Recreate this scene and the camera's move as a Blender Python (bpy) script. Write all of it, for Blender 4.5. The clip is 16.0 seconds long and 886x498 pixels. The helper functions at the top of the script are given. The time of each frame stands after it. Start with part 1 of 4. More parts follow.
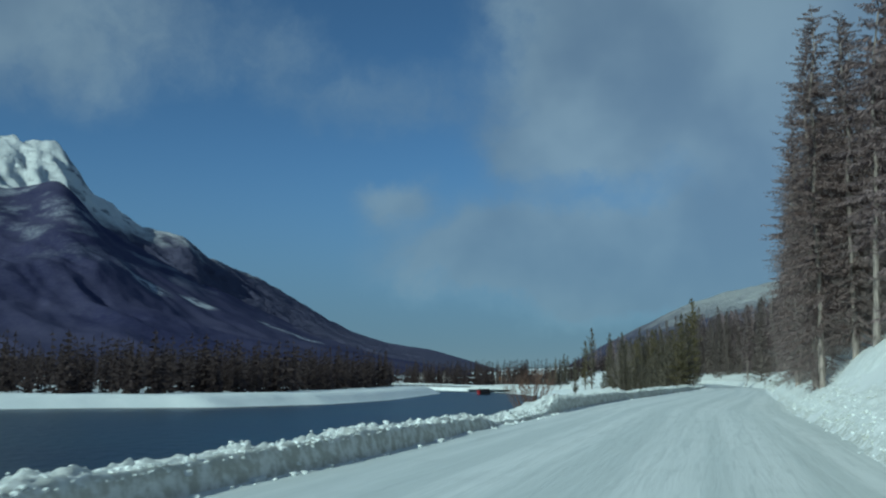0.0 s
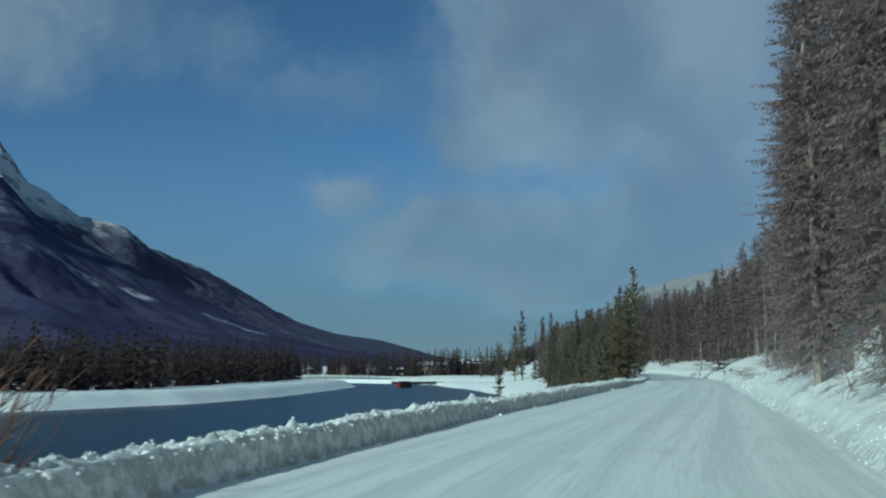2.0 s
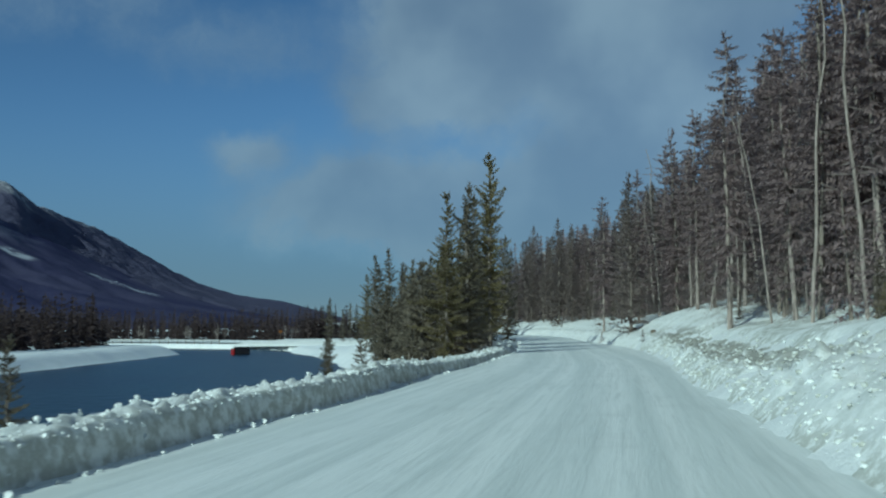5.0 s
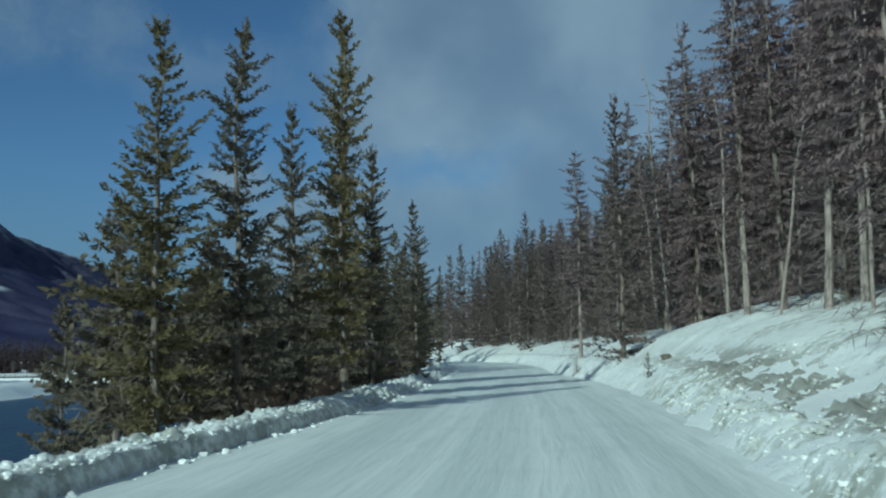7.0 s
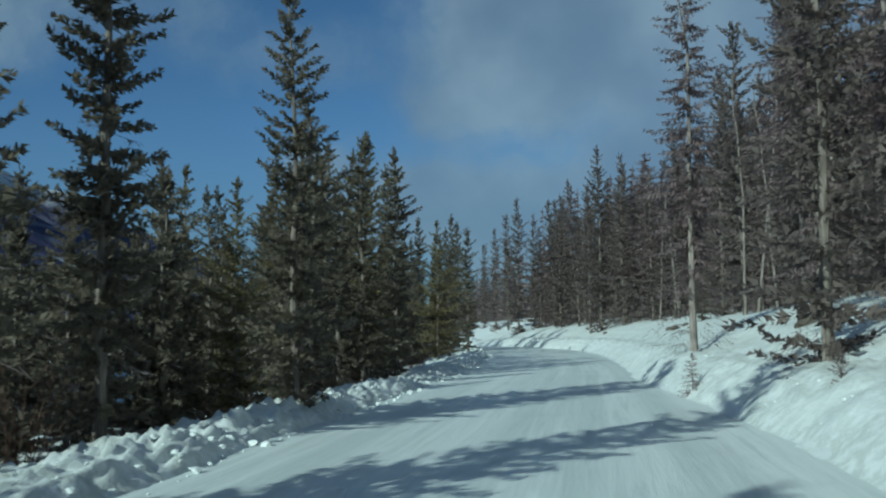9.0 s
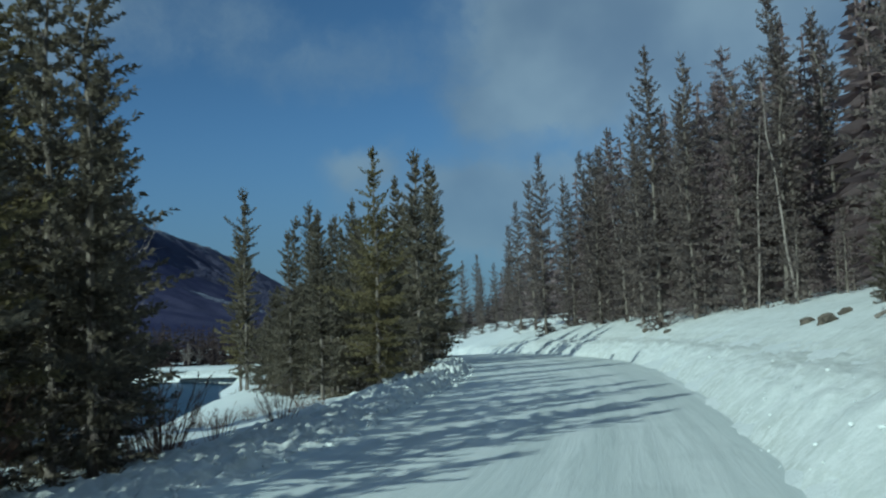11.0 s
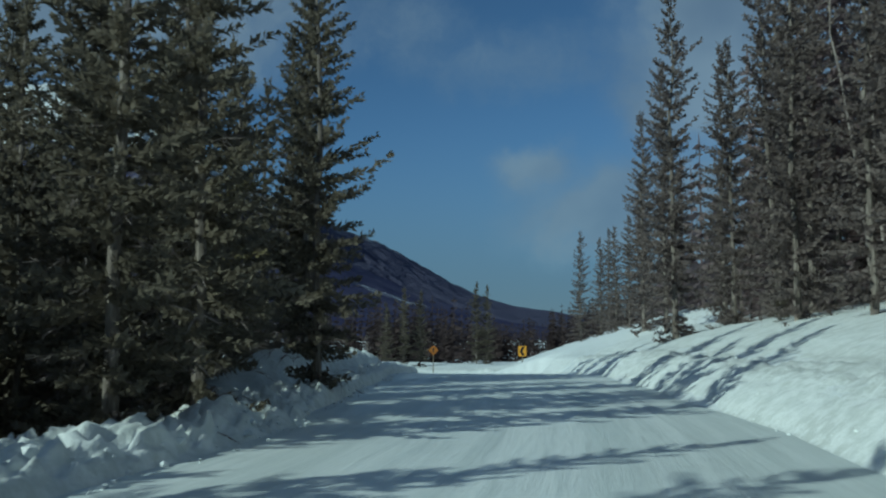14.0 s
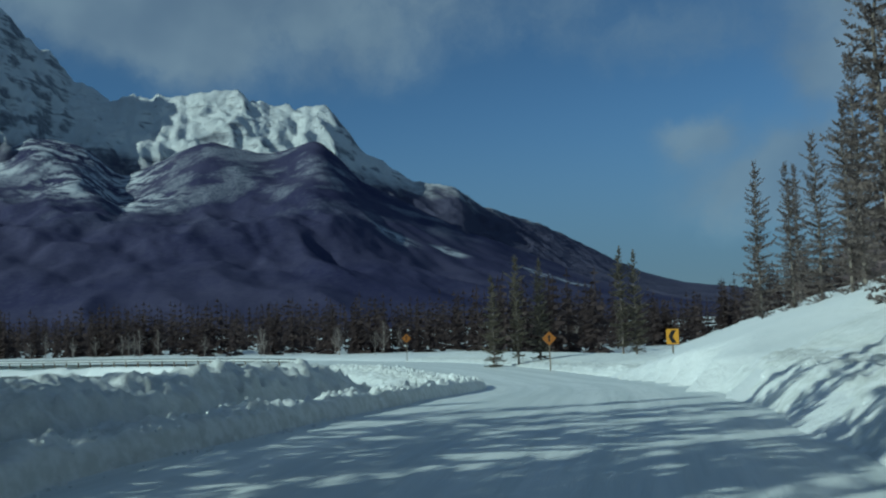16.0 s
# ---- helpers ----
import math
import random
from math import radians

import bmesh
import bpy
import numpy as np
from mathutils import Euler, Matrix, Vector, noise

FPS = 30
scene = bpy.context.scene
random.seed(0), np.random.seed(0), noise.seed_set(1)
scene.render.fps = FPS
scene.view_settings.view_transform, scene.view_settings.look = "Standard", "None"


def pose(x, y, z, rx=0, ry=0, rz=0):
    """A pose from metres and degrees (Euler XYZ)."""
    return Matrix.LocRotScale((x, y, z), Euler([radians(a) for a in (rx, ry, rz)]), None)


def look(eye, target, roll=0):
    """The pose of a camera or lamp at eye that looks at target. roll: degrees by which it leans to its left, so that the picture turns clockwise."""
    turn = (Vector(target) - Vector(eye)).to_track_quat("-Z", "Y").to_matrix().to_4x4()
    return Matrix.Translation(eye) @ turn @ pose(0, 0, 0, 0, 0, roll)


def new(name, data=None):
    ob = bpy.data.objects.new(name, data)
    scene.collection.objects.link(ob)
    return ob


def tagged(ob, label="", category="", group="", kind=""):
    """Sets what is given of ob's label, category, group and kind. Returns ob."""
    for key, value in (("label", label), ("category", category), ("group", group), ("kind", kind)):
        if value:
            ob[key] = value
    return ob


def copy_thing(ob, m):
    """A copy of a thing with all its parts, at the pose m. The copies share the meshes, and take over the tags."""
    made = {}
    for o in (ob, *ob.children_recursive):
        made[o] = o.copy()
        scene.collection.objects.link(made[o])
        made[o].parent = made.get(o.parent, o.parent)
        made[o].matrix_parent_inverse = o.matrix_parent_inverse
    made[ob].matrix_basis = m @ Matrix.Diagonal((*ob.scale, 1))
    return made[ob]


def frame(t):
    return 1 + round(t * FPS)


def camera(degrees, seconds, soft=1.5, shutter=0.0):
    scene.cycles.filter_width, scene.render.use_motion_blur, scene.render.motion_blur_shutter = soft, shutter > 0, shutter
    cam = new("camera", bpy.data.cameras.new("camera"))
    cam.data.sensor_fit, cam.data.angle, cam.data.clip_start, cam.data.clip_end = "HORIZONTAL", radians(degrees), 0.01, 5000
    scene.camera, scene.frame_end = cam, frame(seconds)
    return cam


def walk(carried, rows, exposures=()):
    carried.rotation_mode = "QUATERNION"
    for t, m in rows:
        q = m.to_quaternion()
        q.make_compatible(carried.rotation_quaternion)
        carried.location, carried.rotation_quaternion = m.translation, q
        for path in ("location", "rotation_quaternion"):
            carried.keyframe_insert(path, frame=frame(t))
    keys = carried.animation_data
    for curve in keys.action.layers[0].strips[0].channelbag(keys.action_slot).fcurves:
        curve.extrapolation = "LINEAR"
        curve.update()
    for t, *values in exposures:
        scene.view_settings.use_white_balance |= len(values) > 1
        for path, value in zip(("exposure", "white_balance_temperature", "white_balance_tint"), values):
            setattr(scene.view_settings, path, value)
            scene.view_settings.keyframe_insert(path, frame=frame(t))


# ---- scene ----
EXPO, KELVIN, TINT = -0.06, 5250.0, -11.0
# The way of the car: seconds, x, y, z, pitch, lean, heading.
ROWS = [
    (0.0, -0.00, 0.00, 1.423, 7.45, -0.93, -0.00),
    (0.5, 2.21, 7.22, 1.463, 7.41, -0.33, -1.46),
    (1.0, 4.09, 14.35, 1.497, 7.70, -0.59, -2.40),
    (1.5, 6.16, 21.45, 1.531, 7.57, -1.12, -2.59),
    (2.0, 8.13, 28.60, 1.567, 6.89, -0.36, -3.00),
    (2.5, 10.02, 35.77, 1.594, 5.47, -0.53, -3.50),
    (3.0, 12.14, 42.79, 1.604, 5.21, -0.69, -4.39),
    (3.5, 14.55, 49.67, 1.594, 4.49, -1.09, -5.50),
    (4.0, 16.97, 56.56, 1.553, 3.80, -0.17, -6.99),
    (4.2, 17.97, 59.39, 1.542, 3.80, -0.41, -7.35),
    (5.0, 21.94, 70.81, 1.506, 4.56, 0.00, -8.58),
    (5.5, 24.37, 77.90, 1.488, 4.94, 0.00, -9.11),
    (6.3, 28.22, 88.85, 1.447, 5.69, 0.11, -9.35),
    (6.5, 29.18, 91.46, 1.433, 5.86, -0.01, -9.18),
    (7.0, 31.45, 97.73, 1.400, 6.11, 0.90, -9.30),
    (7.5, 33.45, 103.91, 1.416, 6.66, 0.84, -8.30),
    (8.0, 35.25, 109.95, 1.430, 6.42, -0.12, -6.96),
    (8.5, 36.92, 116.12, 1.449, 6.65, 0.50, -4.36),
    (8.7, 37.50, 118.64, 1.459, 5.16, 0.78, -4.79),
    (9.5, 39.90, 128.72, 1.508, 4.96, 0.00, -3.21),
    (10.0, 41.38, 134.94, 1.533, 4.86, 0.00, -1.62),
    (10.8, 43.64, 144.62, 1.541, 4.66, 2.02, -0.67),
    (11.0, 44.17, 146.96, 1.531, 5.14, 2.24, -1.45),
    (11.5, 45.60, 152.77, 1.485, 6.14, 1.01, -1.02),
    (12.0, 46.85, 158.56, 1.405, 4.14, 0.92, -0.37),
    (12.5, 48.03, 164.58, 1.337, 4.85, 0.01, 0.80),
    (13.0, 49.04, 170.43, 1.281, 5.99, -0.13, 2.19),
    (13.5, 49.92, 176.45, 1.268, 5.46, -0.45, 5.25),
    (14.0, 50.54, 182.53, 1.302, 5.24, -0.15, 8.50),
    (14.5, 50.85, 188.87, 1.332, 5.01, -0.41, 11.47),
    (15.0, 50.96, 194.92, 1.357, 3.95, 0.16, 12.99),
    (15.5, 50.71, 200.83, 1.351, 4.66, 1.41, 16.78),
    (16.0, 50.21, 206.43, 1.316, 4.41, 2.15, 18.67),
]
cam = camera(50.29, 16.0, soft=2.2, shutter=0.1)
walk(cam, [(t, pose(x, y, z, 90 + pitch, lean, turn)) for t, x, y, z, pitch, lean, turn in ROWS],
     [(0.0, EXPO + 0.04, KELVIN, TINT), (4.0, EXPO + 0.08, KELVIN, TINT), (7.0, EXPO + 0.06, KELVIN, TINT), (12.5, EXPO, KELVIN, TINT), (13.5, EXPO - 0.08, KELVIN, TINT), (14.0, EXPO - 0.18, KELVIN, TINT), (15.0, EXPO - 0.22, KELVIN, TINT), (16.0, EXPO - 0.12, KELVIN, TINT)])


# ---------------------------------------------------------------- light
SUN_AZ = radians(227.0)      # the sun stands behind the car and to its left
SUN_EL = radians(27.0)
SUN_DIR = Vector((math.cos(SUN_AZ) * math.cos(SUN_EL), math.sin(SUN_AZ) * math.cos(SUN_EL), math.sin(SUN_EL)))
sun_data = bpy.data.lights.new("sun", "SUN")
sun_data.energy, sun_data.angle, sun_data.color = 3.35, radians(0.5), (1.0, 0.965, 0.80)
sun = new("sun", sun_data)
sun.matrix_world = look(SUN_DIR * 100, (0, 0, 0))


class Nodes:
    """Short ways to write node trees."""

    def __init__(self, tree):
        self.tree = tree
        tree.nodes.clear()

    def add(self, kind, inputs=None, **props):
        n = self.tree.nodes.new(kind)
        if "operation" in props:
            n.operation = props["operation"]
        if "use_clamp" in props:
            n.use_clamp = props["use_clamp"]
        if "interpolation_type" in props:
            n.interpolation_type = props["interpolation_type"]
        if "data_type" in props:
            n.data_type = props["data_type"]
        if "uv_map" in props:
            n.uv_map = props["uv_map"]
        for k, v in (inputs or {}).items():
            if isinstance(v, bpy.types.NodeSocket):
                self.tree.links.new(v, n.inputs[k])
            else:
                n.inputs[k].default_value = v
        return n

    def math(self, op, a, b=0.0, c=0.0, clamp=False):
        return self.add("ShaderNodeMath", {0: a, 1: b, 2: c}, operation=op, use_clamp=clamp).outputs[0]

    def vmath(self, op, a, b=(0, 0, 0), out=0):
        return self.add("ShaderNodeVectorMath", {0: a, 1: b}, operation=op).outputs[out]

    def step(self, v, lo, hi):
        return self.add("ShaderNodeMapRange", {0: v, 1: lo, 2: hi, 3: 0.0, 4: 1.0}, interpolation_type="SMOOTHSTEP").outputs[0]

    def noise(self, vec, scale, detail=3.0, rough=0.55, distortion=0.0):
        return self.add("ShaderNodeTexNoise", {"Vector": vec, "Scale": scale, "Detail": detail, "Roughness": rough, "Distortion": distortion}).outputs[0]

    def mix(self, f, a, b):
        n = self.add("ShaderNodeMix", {0: f}, data_type="RGBA")
        for i, v in ((6, a), (7, b)):
            if isinstance(v, bpy.types.NodeSocket):
                self.tree.links.new(v, n.inputs[i])
            else:
                n.inputs[i].default_value = (*v, 1.0)
        return n.outputs[2]


def bearing(deg, el):
    b, e = radians(deg), radians(el)
    return (math.sin(b) * math.cos(e), math.cos(b) * math.cos(e), math.sin(e))


# Clouds: bearing, height over the horizon, half width, half height (degrees), strength.
CLOUDS = [
    (14.0, 23.5, 8.5, 5.5, 1.0), (13.0, 16.5, 8.0, 4.0, 0.95), (21.0, 13.0, 5.0, 4.0, 0.75), (6.5, 13.8, 4.0, 2.0, 0.6),
    (7.0, 6.6, 10.0, 2.9, 1.25), (17.0, 7.5, 5.5, 3.0, 0.7), (-2.9, 10.8, 2.6, 1.4, 0.65), (-5.0, 16.5, 5.0, 2.5, 0.45), (-10.0, 20.0, 4.0, 2.5, 0.25),
    (-21.0, 18.0, 7.5, 4.5, 0.55), (-18.0, 24.0, 6.0, 3.0, 0.2), (-35.0, 20.0, 9.0, 6.0, 0.95), (22.0, 21.0, 7.0, 7.0, 0.8),
 (-8.0, 27.0, 4.0, 3.0, 0.25), (30.0, 30.0, 14.0, 10.0, 0.6), (-60.0, 30.0, 16.0, 9.0, 0.6),
    # the last three, out of view, are added to brighten the shade
    (95.0, 30.0, 25.0, 12.0, 0.8), (180.0, 35.0, 30.0, 14.0, 0.8), (-115.0, 40.0, 30.0, 16.0, 0.8), (10.0, 66.0, 28.0, 18.0, 0.9), (150.0, 65.0, 25.0, 18.0, 0.8),
]
world = bpy.data.worlds.new("world")
scene.world = world
world.use_nodes = True
w = Nodes(world.node_tree)
sky = w.add("ShaderNodeTexSky")
sky.sky_type, sky.sun_disc, sky.sun_elevation, sky.sun_rotation = "NISHITA", False, SUN_EL, radians(90) - SUN_AZ
sky.altitude, sky.air_density, sky.dust_density, sky.ozone_density = 1300.0, 0.85, 0.1, 3.0
d = w.add("ShaderNodeTexCoord").outputs["Generated"]
warp = w.add("ShaderNodeTexNoise", {"Vector": d, "Scale": 5.0, "Detail": 6.0, "Roughness": 0.6}).outputs[1]
dw = w.vmath("ADD", d, w.vmath("SCALE", w.vmath("SUBTRACT", warp, (0.5, 0.5, 0.5)), out=0))
scl = dw.node.inputs[1].links[0].from_node
scl.inputs[3].default_value = 0.16
total = None
for b, e, wx, wy, k in CLOUDS:
    c = Vector(bearing(b, e))
    right = Vector((math.cos(radians(b)), -math.sin(radians(b)), 0))
    up = right.cross(c)
    px = w.math("MULTIPLY", w.vmath("DOT_PRODUCT", dw, right, 1), 1 / radians(wx))
    py = w.math("MULTIPLY", w.math("SUBTRACT", w.vmath("DOT_PRODUCT", dw, up, 1), 0.0), 1 / radians(wy))
    ahead = w.step(w.vmath("DOT_PRODUCT", dw, c, 1), 0.3, 0.6)
    r2 = w.math("ADD", w.math("MULTIPLY", px, px), w.math("MULTIPLY", py, py))
    g = w.math("MULTIPLY", w.math("MULTIPLY", w.math("POWER", 2.718, w.math("MULTIPLY", r2, -0.8)), k), ahead)
    total = g if total is None else w.math("ADD", total, g)
puff = w.noise(dw, 9.0, 7.0, 0.62)
dens = w.math("MULTIPLY", total, w.math("ADD", 0.35, w.math("MULTIPLY", puff, 1.3)))
dens = w.step(dens, 0.26, 0.85)
shade = w.noise(d, 6.0, 4.0, 0.5)
cloud = w.mix(w.step(shade, 0.3, 0.7), (2.8, 3.3, 4.1), (4.8, 5.3, 5.8))
col = w.mix(w.math("MULTIPLY", dens, 0.72), sky.outputs[0], cloud)
low = w.add("ShaderNodeSeparateXYZ", {0: d}).outputs[2]
haze = w.math("SUBTRACT", 1.0, w.step(low, 0.02, 0.24))
col = w.mix(w.math("MULTIPLY", haze, w.math("SUBTRACT", 0.8, w.math("MULTIPLY", dens, 0.4))), col, (1.75, 2.45, 3.3))
bg = w.add("ShaderNodeBackground", {"Color": col, "Strength": 0.065})
w.add("ShaderNodeOutputWorld", {0: bg.outputs[0]})


# ---------------------------------------------------------------- materials
def material(name):
    m = bpy.data.materials.new(name)
    m.use_nodes = True
    return m, Nodes(m.node_tree)


def finish(n, color, rough=0.8, bump=None, strength=0.3, dist=0.05, spec=0.3, metal=0.0):
    b = n.add("ShaderNodeBsdfPrincipled", {"Roughness": rough, "Metallic": metal, "Specular IOR Level": spec})
    if isinstance(color, bpy.types.NodeSocket):
        n.tree.links.new(color, b.inputs["Base Color"])
    else:
        b.inputs["Base Color"].default_value = (*color, 1)
    if bump is not None:
        bp = n.add("ShaderNodeBump", {"Height": bump, "Strength": strength, "Distance": dist})
        n.tree.links.new(bp.outputs[0], b.inputs["Normal"])
    n.add("ShaderNodeOutputMaterial", {0: b.outputs[0]})


def plain(name, color, rough=0.8, vary=0.25, scale=6.0, metal=0.0, bump=0.2):
    m, n = material(name)
    p = n.add("ShaderNodeTexCoord").outputs["Object"]
    a = n.noise(p, scale, 4.0)
    c2 = tuple(c * (1 - vary) for c in color)
    finish(n, n.mix(n.step(a, 0.35, 0.65), color, c2), rough, n.noise(p, scale * 6, 3.0), bump, 0.02, metal=metal)
    return m


def make_snow():
    m, n = material("snow")
    p = n.add("ShaderNodeNewGeometry").outputs["Position"]
    a, b, c = n.noise(p, 0.35, 4.0), n.noise(p, 3.0, 5.0), n.noise(p, 22.0, 4.0)
    col = n.mix(n.step(a, 0.3, 0.7), (0.80, 0.83, 0.84), (0.74, 0.78, 0.79))
    col = n.mix(n.math("MULTIPLY", n.step(b, 0.5, 0.8), 0.35), col, (0.64, 0.68, 0.68))
    finish(n, col, 0.65, n.math("ADD", b, n.math("MULTIPLY", c, 0.35)), 0.45, 0.12)
    return m


def make_bank(dirt_and_shade, end):
    m, n = material("ploughed_snow")
    p = n.add("ShaderNodeNewGeometry").outputs["Position"]
    along = n.add("ShaderNodeSeparateXYZ", {0: n.add("ShaderNodeUVMap", uv_map="road").outputs[0]}).outputs[1]
    dirty = n.math("SUBTRACT", 1.0, n.math("MULTIPLY", n.step(along, end - 8.0, end + 8.0), 0.8))
    a, b, c = n.noise(p, 0.5, 5.0), n.noise(p, 4.0, 5.0, 0.65), n.noise(p, 16.0, 4.0)
    col = n.mix(n.step(b, 0.35, 0.7), (0.80, 0.83, 0.83), (0.66, 0.70, 0.69))
    spots = n.math("MULTIPLY", n.math("MULTIPLY", n.step(a, 0.44, 0.60), n.step(b, 0.36, 0.58)), n.math("ADD", 0.12, n.math("MULTIPLY", n.step(along, end - 48.0, end - 30.0), 0.7)))
    col = n.mix(n.math("MULTIPLY", n.math("MULTIPLY", spots, dirt_and_shade), dirty), col, (0.31, 0.32, 0.27))
    out = n.add("ShaderNodeSeparateXYZ", {0: n.add("ShaderNodeUVMap", uv_map="side").outputs[0]}).outputs[0]
    ragged = n.math("ADD", out, n.math("MULTIPLY", n.math("SUBTRACT", b, 0.5), 1.6))
    belt = n.math("MULTIPLY", n.step(ragged, 0.9, 1.3), n.math("SUBTRACT", 1.0, n.step(ragged, 2.3, 2.9)))
    belt = n.math("MULTIPLY", n.math("MULTIPLY", belt, n.math("MULTIPLY", n.step(along, end - 48.0, end - 30.0), dirty)), n.step(n.noise(p, 2.2, 5.0, 0.65), 0.30, 0.50))
    col = n.mix(n.math("MULTIPLY", belt, dirt_and_shade), col, (0.27, 0.27, 0.24))
    # on the left bank this grey paints the shade of the steep face
    foot = n.math("MULTIPLY", n.math("MULTIPLY", n.math("SUBTRACT", 1.0, n.step(ragged, 0.25, 0.6)), dirty), n.step(b, 0.4, 0.62))
    col = n.mix(n.math("MULTIPLY", foot, dirt_and_shade), col, (0.40, 0.41, 0.37))
    clods = n.math("MULTIPLY", n.step(n.noise(p, 7.0, 5.0, 0.6), 0.60, 0.68), n.math("MULTIPLY", n.math("MULTIPLY", n.step(a, 0.40, 0.55), dirty), n.math("ADD", 0.15, n.math("MULTIPLY", n.step(along, end - 48.0, end - 30.0), 0.85))))
    col = n.mix(n.math("MULTIPLY", clods, dirt_and_shade), col, (0.20, 0.20, 0.16))
    finish(n, col, 0.7, n.math("ADD", b, n.math("MULTIPLY", c, 0.5)), 0.35, 0.05)
    return m


def make_road():
    m, n = material("packed_snow")
    uv = n.add("ShaderNodeUVMap", uv_map="road").outputs[0]
    s1 = n.add("ShaderNodeMapping", {"Vector": uv, "Scale": (1.0, 0.012, 1.0)}).outputs[0]
    s2 = n.add("ShaderNodeMapping", {"Vector": uv, "Scale": (1.0, 0.05, 1.0)}).outputs[0]
    t1, t2 = n.noise(s1, 1.3, 3.0), n.noise(s2, 6.0, 5.0, 0.6, 0.4)
    p = n.add("ShaderNodeNewGeometry").outputs["Position"]
    g, f = n.noise(p, 0.6, 5.0), n.noise(p, 14.0, 5.0)
    col = n.mix(n.step(t1, 0.38, 0.62), (0.80, 0.84, 0.84), (0.66, 0.71, 0.71))
    col = n.mix(n.math("MULTIPLY", n.step(t2, 0.48, 0.68), 0.5), col, (0.58, 0.63, 0.63))
    col = n.mix(n.math("MULTIPLY", n.step(g, 0.5, 0.75), 0.4), col, (0.60, 0.64, 0.64))
    h = n.math("ADD", n.math("MULTIPLY", t2, 0.8), n.math("ADD", n.math("MULTIPLY", f, 0.25), t1))
    finish(n, col, 0.5, h, 0.35, 0.06, 0.35)
    return m


def make_foliage(name, dark, light, snowy=0.0):
    m, n = material(name)
    geo = n.add("ShaderNodeNewGeometry")
    rnd = geo.outputs["Random Per Island"]
    tree = n.add("ShaderNodeObjectInfo").outputs["Random"]
    a = n.noise(geo.outputs["Position"], 1.2, 3.0)
    col = n.mix(n.math("MULTIPLY", n.math("ADD", rnd, n.step(a, 0.3, 0.7)), 0.5), dark, light)
    col = n.mix(n.math("MULTIPLY", tree, 0.35), col, tuple(c * 0.6 for c in dark))
    if snowy:
        col = n.mix(n.math("MULTIPLY", n.step(rnd, 1 - snowy, 1 - snowy + 0.02), 0.8), col, (0.55, 0.58, 0.6))
    b = n.add("ShaderNodeBsdfPrincipled", {"Base Color": col, "Roughness": 0.75, "Specular IOR Level": 0.15})
    back = n.add("ShaderNodeBsdfTranslucent", {"Color": col})
    both = n.add("ShaderNodeMixShader", {0: 0.48, 1: b.outputs[0], 2: back.outputs[0]})
    n.add("ShaderNodeOutputMaterial", {0: both.outputs[0]})
    return m


def make_bark(name, color, light):
    m, n = material(name)
    p = n.add("ShaderNodeTexCoord").outputs["Object"]
    s = n.add("ShaderNodeMapping", {"Vector": p, "Scale": (1.0, 1.0, 0.15)}).outputs[0]
    a, b = n.noise(s, 12.0, 5.0), n.noise(p, 1.0, 3.0)
    col = n.mix(n.step(a, 0.35, 0.65), color, light)
    col = n.mix(n.math("MULTIPLY", n.step(b, 0.5, 0.7), 0.5), col, color)
    finish(n, col, 0.85, a, 0.7, 0.03, 0.15)
    return m


def make_water():
    m, n = material("river_water")
    p = n.add("ShaderNodeNewGeometry").outputs["Position"]
    s = n.add("ShaderNodeMapping", {"Vector": p, "Scale": (1.0, 0.6, 1.0)}).outputs[0]
    a, b = n.noise(s, 0.9, 4.0), n.noise(p, 0.05, 3.0)
    col = n.mix(n.step(b, 0.35, 0.65), (0.010, 0.022, 0.045), (0.014, 0.032, 0.055))
    finish(n, col, 0.32, a, 0.8, 0.25, 0.25)
    return m


def make_forested():
    """Dark conifer forest on a far slope, with open snowy patches. Blue distance haze is painted into its colours."""
    m, n = material("far_forested_slope")
    p = n.add("ShaderNodeNewGeometry").outputs["Position"]
    z = n.add("ShaderNodeSeparateXYZ", {0: p}).outputs[2]
    ps = n.add("ShaderNodeMapping", {"Vector": p, "Rotation": (0.0, 0.0, 0.5), "Scale": (1.0, 0.3, 1.2)}).outputs[0]
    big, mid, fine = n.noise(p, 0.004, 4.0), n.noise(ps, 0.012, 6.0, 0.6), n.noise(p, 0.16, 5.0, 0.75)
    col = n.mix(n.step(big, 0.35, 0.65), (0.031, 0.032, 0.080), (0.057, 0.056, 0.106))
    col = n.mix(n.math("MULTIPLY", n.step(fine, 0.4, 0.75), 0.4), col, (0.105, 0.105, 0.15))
    thin = n.math("MULTIPLY", n.math("MULTIPLY", n.step(mid, 0.47, 0.63), n.step(fine, 0.3, 0.6)), n.step(z, 110.0, 330.0))
    col = n.mix(n.math("MULTIPLY", thin, 0.6), col, (0.36, 0.39, 0.44))
    for spot, r0, r1, lo, hi in (((-1340, 1790, 318), 330.0, 150.0, 0.47, 0.60), ((-1060, 1615, 190), 200.0, 80.0, 0.46, 0.58), ((-560, 1690, 122), 85.0, 30.0, 0.40, 0.6), ((-470, 1790, 116), 50.0, 15.0, 0.38, 0.6), ((-330, 2000, 100), 120.0, 50.0, 0.46, 0.62)):
        far = n.vmath("DISTANCE", p, spot, 1)
        patch = n.math("MULTIPLY", n.add("ShaderNodeMapRange", {0: far, 1: r0, 2: r1, 3: 0.0, 4: 1.0}, interpolation_type="SMOOTHSTEP").outputs[0], n.step(n.noise(p, 0.024, 7.0, 0.72), lo, hi))
        col = n.mix(n.math("MULTIPLY", patch, 0.8), col, (0.60, 0.64, 0.68))
